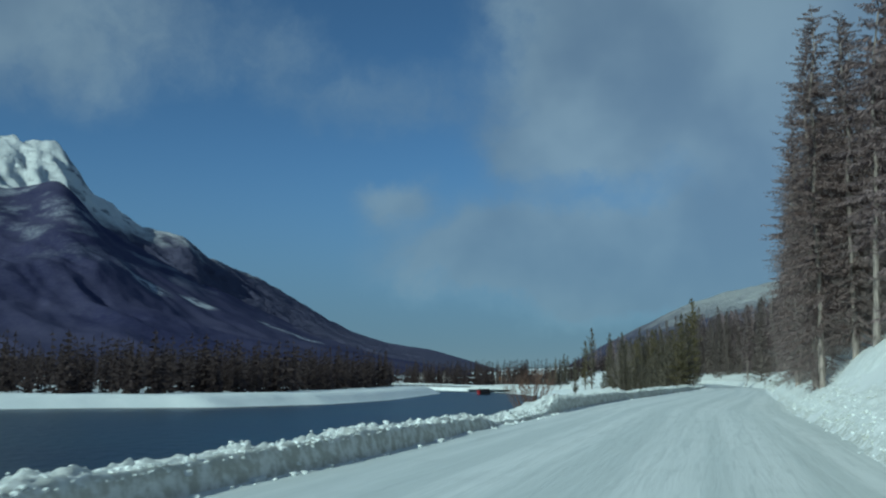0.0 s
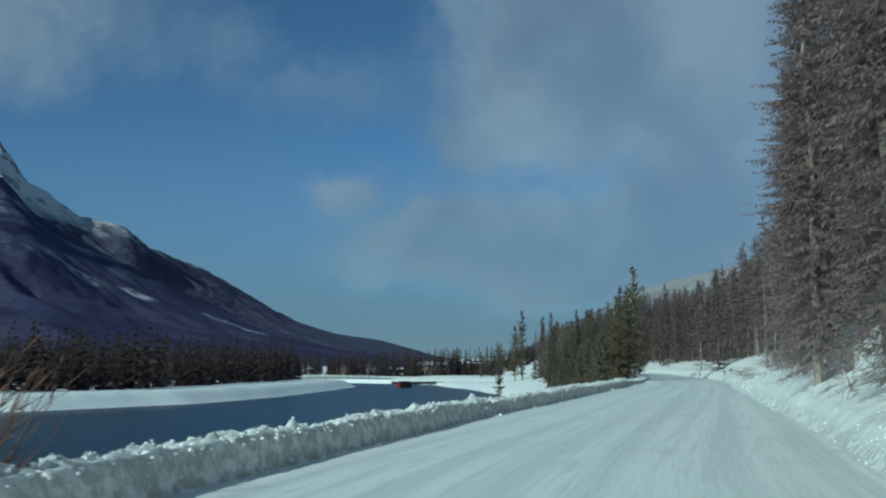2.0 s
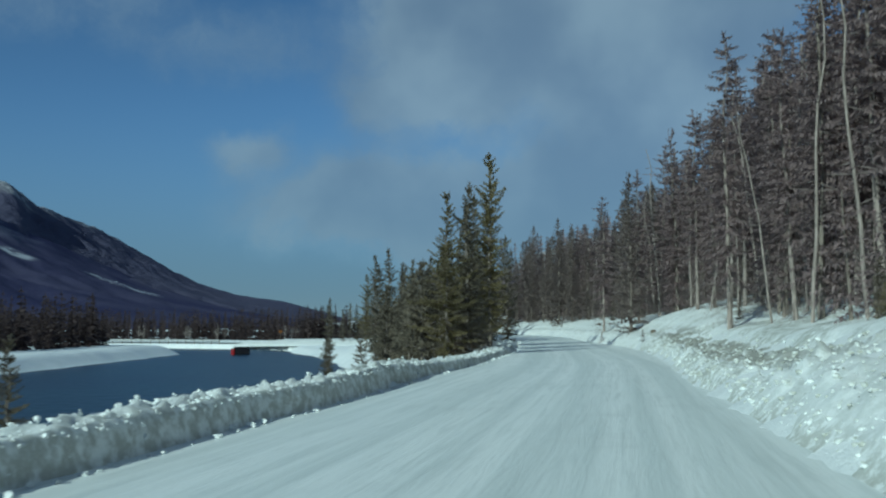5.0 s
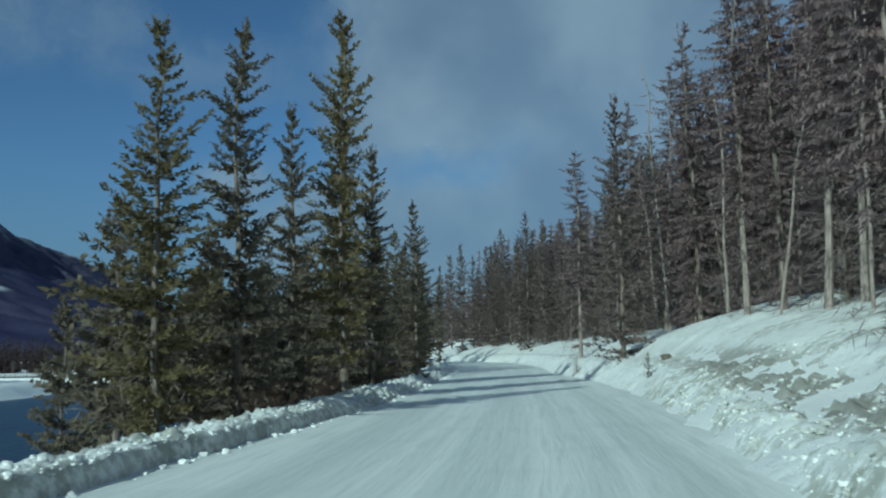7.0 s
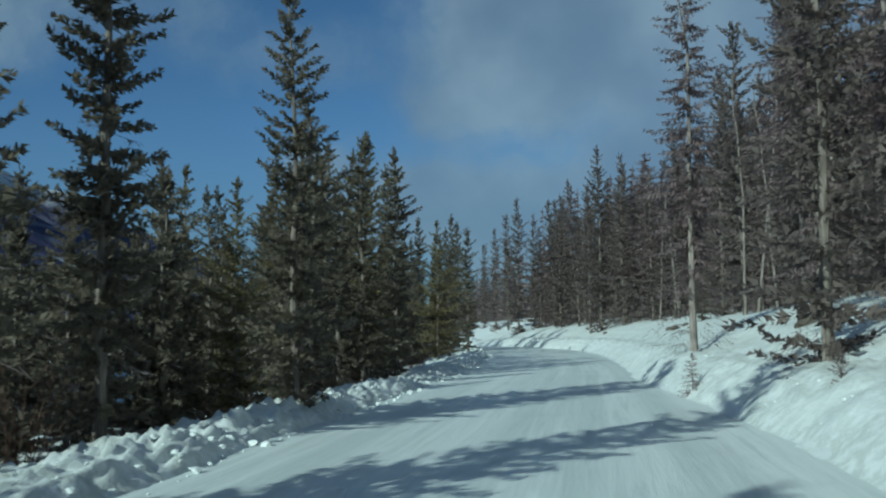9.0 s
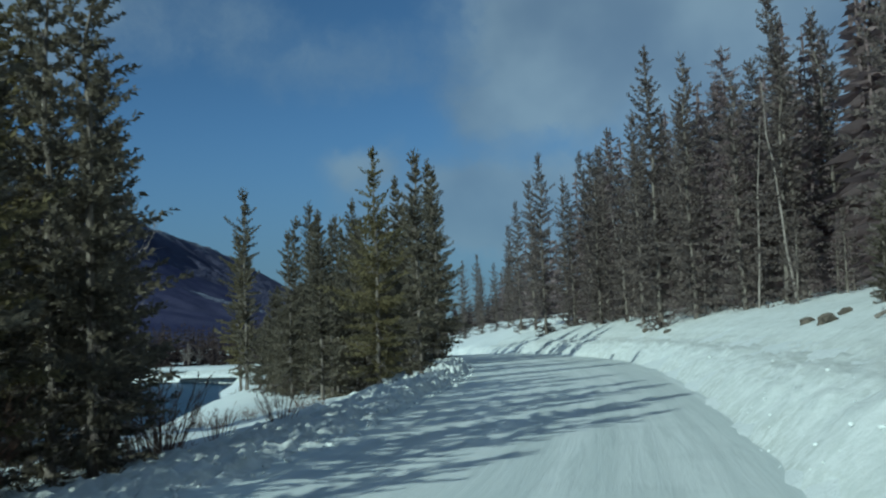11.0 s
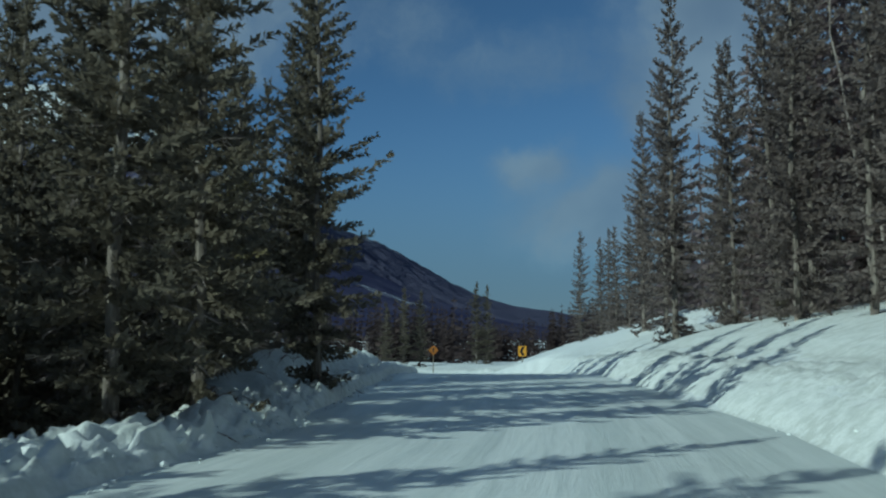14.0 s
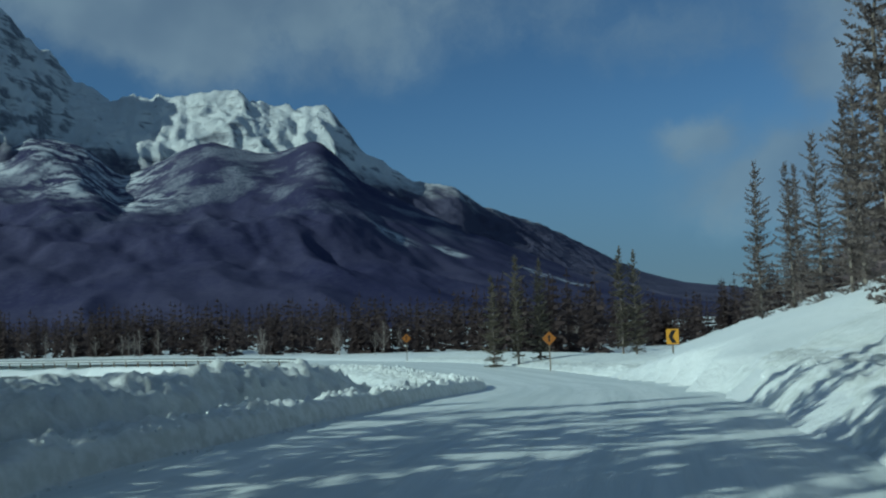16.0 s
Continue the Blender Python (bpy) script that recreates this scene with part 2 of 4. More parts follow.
    finish(n, col, 0.95, n.math("ADD", mid, n.math("MULTIPLY", fine, 0.25)), 0.35, 10.0, 0.02)
    return m


def make_mountain(name, lo, hi, white):
    """High rock in tilted bands under snow, with forest below the line. Distance haze is painted in as bluish forest
    and dulled snow.
    """
    m, n = material(name)
    geo = n.add("ShaderNodeNewGeometry")
    p = geo.outputs["Position"]
    z = n.add("ShaderNodeSeparateXYZ", {0: p}).outputs[2]
    steep = n.add("ShaderNodeSeparateXYZ", {0: geo.outputs["Normal"]}).outputs[2]
    big, mid, fine = n.noise(p, 0.005, 5.0), n.noise(p, 0.016, 6.0, 0.65), n.noise(p, 0.06, 6.0, 0.7)
    line = n.math("ADD", z, n.math("ADD", n.math("MULTIPLY", n.math("SUBTRACT", big, 0.5), 160.0), n.math("MULTIPLY", n.math("SUBTRACT", mid, 0.5), 160.0)))
    high = n.step(line, lo, hi)
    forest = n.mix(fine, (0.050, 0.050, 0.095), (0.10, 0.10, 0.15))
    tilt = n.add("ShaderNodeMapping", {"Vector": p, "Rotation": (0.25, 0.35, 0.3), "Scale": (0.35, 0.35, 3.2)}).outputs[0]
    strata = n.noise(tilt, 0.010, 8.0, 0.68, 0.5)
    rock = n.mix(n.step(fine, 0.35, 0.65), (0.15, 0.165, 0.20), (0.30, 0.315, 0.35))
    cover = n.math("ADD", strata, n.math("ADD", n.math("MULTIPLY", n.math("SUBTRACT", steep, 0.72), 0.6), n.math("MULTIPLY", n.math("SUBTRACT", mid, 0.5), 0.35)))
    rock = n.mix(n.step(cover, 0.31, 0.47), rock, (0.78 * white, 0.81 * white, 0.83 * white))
    finish(n, n.mix(high, forest, rock), 0.9, n.math("ADD", n.math("MULTIPLY", strata, 1.2), n.math("ADD", mid, n.math("MULTIPLY", fine, 0.4))), 0.8, 22.0, 0.05)
    return m


# left bank: 0.8 is mostly painted shade; right bank: 0.9 is dirt
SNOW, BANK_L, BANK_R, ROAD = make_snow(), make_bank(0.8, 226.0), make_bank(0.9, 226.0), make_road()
SPRUCE = make_foliage("spruce_needles", (0.135, 0.121, 0.094), (0.285, 0.248, 0.188), 0.003)
PINE = make_foliage("pine_needles", (0.235, 0.184, 0.186), (0.40, 0.315, 0.314), 0.003)
OLIVE = make_foliage("olive_needles", (0.15, 0.130, 0.075), (0.31, 0.262, 0.14), 0.002)
BROWN = make_foliage("brown_pine_needles", (0.225, 0.175, 0.170), (0.40, 0.312, 0.300), 0.003)
FIR = make_foliage("fir_needles", (0.165, 0.138, 0.128), (0.30, 0.25, 0.228), 0.004)
FARWOOD = make_foliage("far_needles", (0.060, 0.046, 0.050), (0.13, 0.098, 0.092))
DEAD = make_foliage("dead_twigs", (0.22, 0.186, 0.176), (0.34, 0.290, 0.272), 0.004)
BARK = make_bark("bark", (0.12, 0.103, 0.09), (0.26, 0.228, 0.2))
PALE_BARK = make_bark("pale_bark", (0.19, 0.165, 0.15), (0.35, 0.305, 0.28))
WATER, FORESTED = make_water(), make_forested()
# the last number dulls the snow as distance haze would
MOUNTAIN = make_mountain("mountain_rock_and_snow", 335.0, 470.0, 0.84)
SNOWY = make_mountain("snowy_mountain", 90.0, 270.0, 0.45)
STEEL = plain("galvanised_steel", (0.35, 0.36, 0.37), 0.45, 0.2, 8.0, 0.9)
YELLOW = plain("sign_yellow", (0.62, 0.31, 0.03), 0.4, 0.1, 4.0, bump=0.02)
BLACK = plain("sign_black", (0.015, 0.015, 0.016), 0.5, 0.2, 4.0, bump=0.02)
ORANGE = plain("sign_orange", (0.30, 0.115, 0.02), 0.4, 0.1, 4.0, bump=0.02)
RED = plain("red_paint", (0.30, 0.02, 0.025), 0.5, 0.4, 3.0)
TAR = plain("dark_weathered_steel", (0.012, 0.012, 0.018), 0.6, 0.4, 3.0)
ROCK = plain("rock", (0.17, 0.145, 0.12), 0.9, 0.5, 3.0, bump=0.8)
RED_TWIGS = make_foliage("reddish_twigs", (0.16, 0.10, 0.08), (0.34, 0.22, 0.17))
WOODPOST = plain("weathered_wood", (0.20, 0.16, 0.12), 0.85, 0.4, 10.0)


# ---------------------------------------------------------------- mesh helpers
def mesh_object(name, verts, faces, mat, parent=None, label="", smooth=False):
    me = bpy.data.meshes.new(name)
    me.from_pydata(verts if isinstance(verts, list) else verts.tolist(), [], faces if isinstance(faces, list) else faces.tolist())
    me.materials.append(mat)
    if smooth:
        me.polygons.foreach_set("use_smooth", [True] * len(me.polygons))
    me.update()
    ob = new(name, me)
    ob.parent = parent
    return tagged(ob, label)


def part(name, bm, mat, parent, label=""):
    me = bpy.data.meshes.new(name)
    bm.to_mesh(me)
    bm.free()
    me.materials.append(mat)
    ob = new(name, me)
    ob.parent = parent
    return tagged(ob, label)


def grid_faces(rows, cols):
    i = np.arange(rows - 1)[:, None] * cols + np.arange(cols - 1)[None, :]
    return np.stack([i, i + 1, i + cols + 1, i + cols], -1).reshape(-1, 4)


def hash2(ix, iy, seed):
    h = (ix.astype(np.int64) * 374761393 + iy.astype(np.int64) * 668265263 + seed * 974634777) & 0xFFFFFFFF
    h = ((h ^ (h >> 13)) * 1274126177) & 0xFFFFFFFF
    return ((h ^ (h >> 16)) & 0xFFFFFF) / float(0xFFFFFF)


def vnoise(x, y, seed=0):
    x, y = np.asarray(x, float), np.asarray(y, float)
    ix, iy = np.floor(x), np.floor(y)
    fx, fy = x - ix, y - iy
    fx, fy = fx * fx * (3 - 2 * fx), fy * fy * (3 - 2 * fy)
    a, b = hash2(ix, iy, seed), hash2(ix + 1, iy, seed)
    c, d2 = hash2(ix, iy + 1, seed), hash2(ix + 1, iy + 1, seed)
    return (a + (b - a) * fx) * (1 - fy) + (c + (d2 - c) * fx) * fy


def fbm(x, y, octaves=4, seed=0, gain=0.5):
    s, a, tot = 0, 1.0, 0
    for k in range(octaves):
        s = s + a * vnoise(np.asarray(x) * 2 ** k, np.asarray(y) * 2 ** k, seed + k)
        tot += a
        a *= gain
    return s / tot


def smooth(v, lo, hi):
    t = np.clip((np.asarray(v, float) - lo) / (hi - lo), 0, 1)
    return t * t * (3 - 2 * t)


# ---------------------------------------------------------------- the plan
# The line that the car follows, and beyond its last place the bend onto the dam.
LINE = [(-26.0, -90.0), (-17.0, -58.0), (-8.8, -29.0)] + [(r[1], r[2]) for r in ROWS if abs(r[0] * 2 - round(r[0] * 2)) < 0.01 and r[0] % 1 == 0] + \
       [(49.2, 217.0), (47.8, 228.0), (45.8, 239.0), (42.6, 250.0), (37.0, 262.0), (30.0, 275.5), (21.0, 289.5), (8.0, 302.0), (-11.0, 312.5), (-38.0, 321.0), (-80.0, 329.0), (-150.0, 338.0), (-300.0, 357.0)]


def spline(points, step):
    p = np.array(points, float)
    out = []
    for i in range(len(p) - 1):
        p0, p1, p2, p3 = p[max(i - 1, 0)], p[i], p[i + 1], p[min(i + 2, len(p) - 1)]
        n = max(2, int(np.linalg.norm(p2 - p1) / step))
        for t in np.arange(n) / n:
            out.append(0.5 * (2 * p1 + (p2 - p0) * t + (2 * p0 - 5 * p1 + 4 * p2 - p3) * t * t + (3 * p1 - p0 - 3 * p2 + p3) * t ** 3))
    out.append(p[-1])
    return np.array(out)


def resample(p, step):
    s = np.concatenate([[0], np.cumsum(np.linalg.norm(np.diff(p, axis=0), axis=1))])
    q = np.arange(0, s[-1], step)
    return np.stack([np.interp(q, s, p[:, 0]), np.interp(q, s, p[:, 1])], 1)


CENTRE = resample(spline(LINE, 0.5), 1.0)
for _ in range(6):
    CENTRE[1:-1] = 0.25 * CENTRE[:-2] + 0.5 * CENTRE[1:-1] + 0.25 * CENTRE[2:]
TANGENT = np.gradient(CENTRE, axis=0)
TANGENT /= np.linalg.norm(TANGENT, axis=1)[:, None]
RIGHT = np.stack([TANGENT[:, 1], -TANGENT[:, 0]], 1)
STATION = np.concatenate([[0], np.cumsum(np.linalg.norm(np.diff(CENTRE, axis=0), axis=1))])
S0 = float(STATION[np.argmin(np.abs(CENTRE[:, 1]) + 1000 * (np.abs(CENTRE[:, 0]) > 5))])   # the station of the first camera


def at_y(y):
    """The station where the road passes y, along its straight run."""
    k = STATION < S0 + 270
    return np.interp(y, CENTRE[k, 1], STATION[k])


def table(points):
    return [float(at_y(y)) for y, v in points], [v for y, v in points]


LEFT_EDGE = table([(-60, -5.7), (100, -5.6), (113, -5.0), (122, -4.4), (160, -4.5), (175, -4.7), (192, -4.5), (213, -5.4), (230, -5.4), (245, -5.0)])
RIGHT_EDGE = table([(-60, 2.7), (17, 2.9), (29, 3.2), (48, 3.3), (75, 2.4), (97, 1.65), (106, 1.9), (122, 2.7), (136, 2.6), (152, 1.4), (163, 1.5), (178, 2.0), (190, 2.5), (204, 2.0), (216, 1.7), (230, 1.6), (250, 2.2)])
ROAD_Z = table([(-60, 0), (205, 0), (216, -0.05), (228, -0.5), (240, -1.15), (252, -1.8)])
ROAD_Z[0].append(ROAD_Z[0][-1] + 60)
ROAD_Z[1].append(-2.8)


def road_z(s):
    return np.interp(s, *ROAD_Z)


def left_edge(s):
    return np.interp(s, *LEFT_EDGE) + 0.25 * (fbm(s * 0.25, 0 * s + 3.3, 3, 5) - 0.5) * 2


def right_edge(s):
    return np.interp(s, *RIGHT_EDGE) + 0.22 * (fbm(s * 0.3, 0 * s + 7.7, 3, 6) - 0.5) * 2


def locate(x, y):
    """Station and sideways distance from the line, for arrays of places."""
    pts = np.stack([x.ravel(), y.ravel()], 1)
    s, v = np.empty(len(pts)), np.empty(len(pts))
    for k in range(0, len(pts), 20000):
        q = pts[k:k + 20000]
        i = np.argmin((q[:, None, 0] - CENTRE[None, ::2, 0]) ** 2 + (q[:, None, 1] - CENTRE[None, ::2, 1]) ** 2, axis=1) * 2
        r = q - CENTRE[i]
        s[k:k + 20000] = STATION[i] + (r * TANGENT[i]).sum(1)
        v[k:k + 20000] = (r * RIGHT[i]).sum(1)
    return s.reshape(x.shape), v.reshape(x.shape)


def place(s, v):
    """The ground place at a station and a sideways distance."""
    x, y = np.interp(s, STATION, CENTRE[:, 0]), np.interp(s, STATION, CENTRE[:, 1])
    rx, ry = np.interp(s, STATION, RIGHT[:, 0]), np.interp(s, STATION, RIGHT[:, 1])
    return x + rx * v, y + ry * v


WATER_Z = -4.2
NEAR_SHORE = [(-90, -36), (-50, -24), (0, -9.5), (50, 5.0), (95, 18.5), (112, 23.0), (130, 25.5), (160, 27), (195, 27), (221, 25.5), (246, 21.5), (262, 20.0), (278, 19.0), (296, 17.0), (315, 12.0)]
FAR_SHORE = [(-90, -330), (60, -150), (95, -96), (106, -78), (123, -57), (132, -45), (140, -32), (161, -17.5), (188, -9.5), (240, -1.5), (256, 0.5), (262, -6), (268, -20), (276, -45), (310, -80)]


def right_rise(s, w):
    """Height of the right-hand side over the road, w metres from the road's edge."""
    y = s - S0
    big = (0.8 + 0.5 * fbm(s * 0.045, s * 0 + 1.5, 3, 21)) * (1 + 0.25 * smooth(y, 55, 70) * (1 - smooth(y, 92, 105)))
    fade = (1 - 0.5 * smooth(y, 238, 252)) * (1 - 0.5 * smooth(y, 262, 275))
    lift = np.interp(y, [-30, 12, 26, 50, 66, 80, 95, 112, 122, 140, 150, 165], [0.7, 0.85, 1.5, 1.9, 1.9, 1.3, 1.0, 0.95, 1.05, 1.3, 1.1, 1.0])
    prof = np.interp(w, [0, 0.5, 1.1, 1.9, 2.8, 4.4, 7.0, 12, 30, 80, 300, 1200], [0, 0.42, 0.72, 0.82, 1.25, 1.75, 2.25, 3.1, 6.5, 9, 12, 20])
    prof = prof * (1 + (lift - 1) * smooth(w, 0.8, 3.5) * (1 - 0.6 * smooth(w, 8, 25)))
    ledge = smooth(y, 88, 98) * (1 - smooth(y, 118, 126))
    prof = prof + ledge * (np.interp(w, [0, 0.25, 0.55, 0.9, 1.6, 2.6, 3.0, 3.4, 4.4, 5.5, 7, 12, 1200], [0, 0.26, 0.38, 0.30, 0.42, 0.66, 1.0, 1.16, 1.24, 1.45, 2.1, 3.1, 20]) - prof) * (w < 12)
    return prof * np.where(w < 12, big, 1.0 * smooth(w, 12, 30) + big * (1 - smooth(w, 12, 30))) * fade


def left_rise(s, w):
    """Height of the left bank over the road, w metres out from the road's edge."""
    y = s - S0
    big = 0.85 + 0.4 * (fbm(s * 0.11, s * 0 + 4.5, 3, 31) - 0.5)
    sheer = np.interp(w, [0, 0.03, 0.09, 0.16, 0.5, 1.0, 2.0], [0, 0.22, 0.46, 0.55, 0.56, 0.36, 0.0])
    loose = np.interp(w, [0, 0.12, 0.3, 0.55, 0.8, 1.3, 2.0], [0, 0.16, 0.36, 0.50, 0.52, 0.3, 0.0])
    ridge = (sheer + (loose - sheer) * smooth(y, 118, 128) * (1 - smooth(y, 203, 210))) * big * (1 - 0.8 * smooth(y, 262, 275)) * (0.78 + 0.22 * smooth(y, 23, 36)) * (1 - 0.72 * smooth(y, 23, 26) * (1 - smooth(y, 33, 36))) * (1 - 0.3 * smooth(y, 96, 104)) * (1 - 0.82 * smooth(y, 150, 156) * (1 - smooth(y, 171, 178)))
    river_side = np.interp(w, [1.6, 2.4, 4.2, 7.0], [0, -0.7, -2.4, -4.6])
    wooded = np.interp(w, [1.6, 2.4, 4.2, 7.0], [0, -0.25, -0.5, -0.9])
    t = smooth(y, 96, 112)
    ridge = ridge + 1.15 * np.interp(w, [1.3, 1.5, 1.9, 2.3, 3.6, 4.9], [0, 0.25, 0.75, 1.0, 0.9, 0.0]) * smooth(y, 207, 214) * (1 - smooth(y, 234, 240))
    return ridge + river_side * (1 - t) + wooded * t


def ground_height(x, y):
    s, v = locate(x, y)
    zr, le, re = road_z(s), np.interp(s, *LEFT_EDGE), np.interp(s, *RIGHT_EDGE)
    rise = right_rise(s, np.maximum(v - re, 0)) * (1 - smooth(y, 240, 252) * smooth(v - re, 3, 8))
    hill = np.minimum(0.34 * (x - 48.0), 3.0 + 0.06 * (x - 56.8)) * smooth(y, 226, 240)
    z = np.where(v > re, np.maximum(zr + rise, np.where(y > 226, hill, -9)), zr - 0.3)
    wl = np.maximum(le - v, 0)
    shelf = zr + left_rise(s, np.maximum(wl, 3.0)) - 0.12 + 0.4 * (fbm(x * 0.3, y * 0.3, 3, 12) - 0.5)
    shelf = shelf - 2.7 * smooth(wl, 8, 20) * smooth(y, 100, 120) * (1 - smooth(y, 270, 285))
    shelf = np.where((wl > 40) & (y > 280), np.minimum(shelf, -2.9), shelf)
    z = np.where(wl > 0, np.where(wl < 3.0, zr + left_rise(s, wl) - 0.3, shelf), z)
    xn, xf = np.interp(y, *zip(*NEAR_SHORE)), np.interp(y, *zip(*FAR_SHORE))
    wob = 1.6 * (fbm(x * 0.12, y * 0.12, 3, 14) - 0.5)
    inside = np.minimum(xn - x, (x - xf) * 0.8) + wob
    end = 0.95 * (308.0 - 0.18 * x - y)
    inside = np.where((y > 225) | (x < -20), np.minimum(inside, end), inside)
    bank = np.where(x < (xn + xf) / 2, -2.55 + 0.25 * fbm(x * 0.1, y * 0.1, 3, 15), z)
    far = (x < (xn + xf) / 2) & (inside < 0)
    away = (v < le - 4) & (inside < 0) & ~far
    up = smooth(-inside, 0.0, 4.5)
    z = np.where(far, -4.5 + (bank + 4.5) * up, z)
    z = np.where(away, -4.4 + (z + 4.4) * smooth(-inside, 0.0, 3.0), z)
    z = np.where((inside >= 0) & (v < le - 3.0), -4.5 - 1.5 * smooth(inside, 0, 6), z)
    # the snow on the bank's outer face slides down to the water
    return z + np.where(np.abs(v) > 12, 0.12 * (fbm(x * 0.5, y * 0.5, 3, 16) - 0.5), 0)


def axis(fine_lo, fine_hi, step, lo, hi, ratio=1.13):
    a = list(np.arange(fine_lo, fine_hi + 1e-6, step))
    d2, q = step, a[-1]
    while q < hi:
        d2 *= ratio
        q += d2
        a.append(q)
    d2, q = step, a[0]
    while q > lo:
        d2 *= ratio
        q -= d2
        a.insert(0, q)
    return np.array(a)


GX, GY = axis(-40, 90, 1.0, -4200, 3800), axis(-30, 310, 1.0, -1500, 4300)
gx, gy = np.meshgrid(GX, GY)
gz = ground_height(gx, gy)
far_r = np.hypot(gx - 40, gy - 150)
gz = np.where((far_r > 900) & (gz > 0), np.minimum(gz, 90), gz)
ground = mesh_object("ground", np.stack([gx, gy, gz], -1).reshape(-1, 3), grid_faces(len(GY), len(GX)), SNOW, smooth=True)
tagged(ground, "snow-covered valley ground with rising wooded slope", "ground", kind="structure")


def ground_at(x, y):
    return float(ground_height(np.array([float(x)]), np.array([float(y)]))[0])


def strip(name, s_lo, s_hi, ds, offsets, height, mat, label, category):
    """A sheet that follows the road: offsets(s) gives sideways places, height(s, v, k) its heights."""
    s = np.arange(s_lo, s_hi, ds)
    v = offsets(s[:, None])
    ss = np.broadcast_to(s[:, None], v.shape)
    x, y = place(ss, v)
    z = height(ss, v)
    ob = mesh_object(name, np.stack([x, y, z], -1).reshape(-1, 3), grid_faces(*v.shape), mat, smooth=True)
    uv = ob.data.uv_layers.new(name="road")
    idx = np.empty(len(ob.data.loops), int)
    ob.data.loops.foreach_get("vertex_index", idx)
    uv.data.foreach_set("uv", np.stack([v.ravel()[idx], ss.ravel()[idx]], 1).ravel())
    side = ob.data.uv_layers.new(name="side")
    out = np.abs(v - v[:, :1])
    side.data.foreach_set("uv", np.stack([out.ravel()[idx], ss.ravel()[idx]], 1).ravel())
    return tagged(ob, label, category, kind="structure")


S_END = float(STATION[-1]) - 120
u = np.linspace(0, 1, 61)[None, :]


def road_height(s, v):
    rut = 0.02 * (fbm(v * 1.6, s * 0.02, 2, 41) - 0.5) + 0.015 * (fbm(v * 5, s * 0.2, 2, 42) - 0.5)
    return road_z(s) + rut


road = strip("road", 20, S_END, 0.8, lambda s: (left_edge(s) - 0.35) * (1 - u) + (right_edge(s) + 0.35) * u, road_height, ROAD,
             "packed snow road with faint polished tyre tracks", "road")

wl = np.concatenate([np.linspace(-0.1, 0.3, 14), np.linspace(0.34, 1.3, 22), np.linspace(1.36, 2.2, 10), np.linspace(2.35, 4.6, 12)])[None, :]


def lumps(s, v, seed, scale, grain=0.8):
    a = fbm(s * 0.8, v * 0.9, 3, seed)
    b = np.abs(2 * fbm(s * 2.4, v * 2.4, 3, seed + 9) - 1)
    c = np.abs(2 * fbm(s * 3.6, v * 6.0, 2, seed + 17) - 1)
    return scale * ((a - 0.5) * 0.7 + (b - 0.25) * 0.7 + (c - 0.3) * grain)


def loosened(s):
    return smooth(s - S0, 118, 130) * (1 - 0.6 * smooth(s - S0, 203, 210))


def left_bank_height(s, v):
    w = left_edge(s) - v
    body = road_z(s) + left_rise(s, w)
    return body + lumps(s, v, 51, 0.23) * (1 + 0.15 * smooth(s - S0, 122, 130) + 0.55 * smooth(s - S0, 174, 184) - 0.35 * smooth(s - S0, 205, 215)) * ((0.12 + 0.50 * loosened(s)) * smooth(w, 0.0, 0.12) + (0.88 - 0.50 * loosened(s)) * smooth(w, 0.12, 0.3)) * (1 - smooth(w, 3.8, 4.6)) - 0.05 * (1 - smooth(w, -0.1, 0.1)) - 0.3 * smooth(w, 3.4, 4.6)


left_bank = strip("snow_bank_1", 70, S0 + 315, 0.165, lambda s: left_edge(s) - wl, left_bank_height, BANK_L,
                  "ploughed snow ridge with a lumpy crest beside the river", "snow bank")

wr = np.concatenate([np.linspace(-0.15, 3.2, 40), np.linspace(3.35, 8.5, 26)])[None, :]


def right_bank_height(s, v):
    w = v - right_edge(s)
    body = road_z(s) + right_rise(s, np.maximum(w, 0))
    return body + 0.06 + lumps(s, v, 71, 0.42, 0.4) * (0.50 - 0.30 * smooth(s - S0, 42, 55) + 1.0 * smooth(s - S0, 78, 95) - 0.65 * smooth(s - S0, 118, 130)) * smooth(w, 0.05, 0.6) * (1 - 0.88 * smooth(w, 1.6, 3.2)) * (1 - smooth(w, 6.5, 8.4)) - 0.08 * (1 - smooth(w, -0.1, 0.1)) - 0.35 * smooth(w, 7.0, 8.5)


right_bank = strip("snow_bank_2", 70, S0 + 315, 0.27, lambda s: right_edge(s) + wr, right_bank_height, BANK_R,
                   "dirty ploughed snow bank rising to the forest edge", "snow bank")

river = mesh_object("river", [(-900, -700, WATER_Z), (60, -700, WATER_Z), (60, 330, WATER_Z), (-900, 330, WATER_Z)], [(0, 1, 2, 3)], WATER)
tagged(river, "dark open river with small ripples", "river", kind="structure")


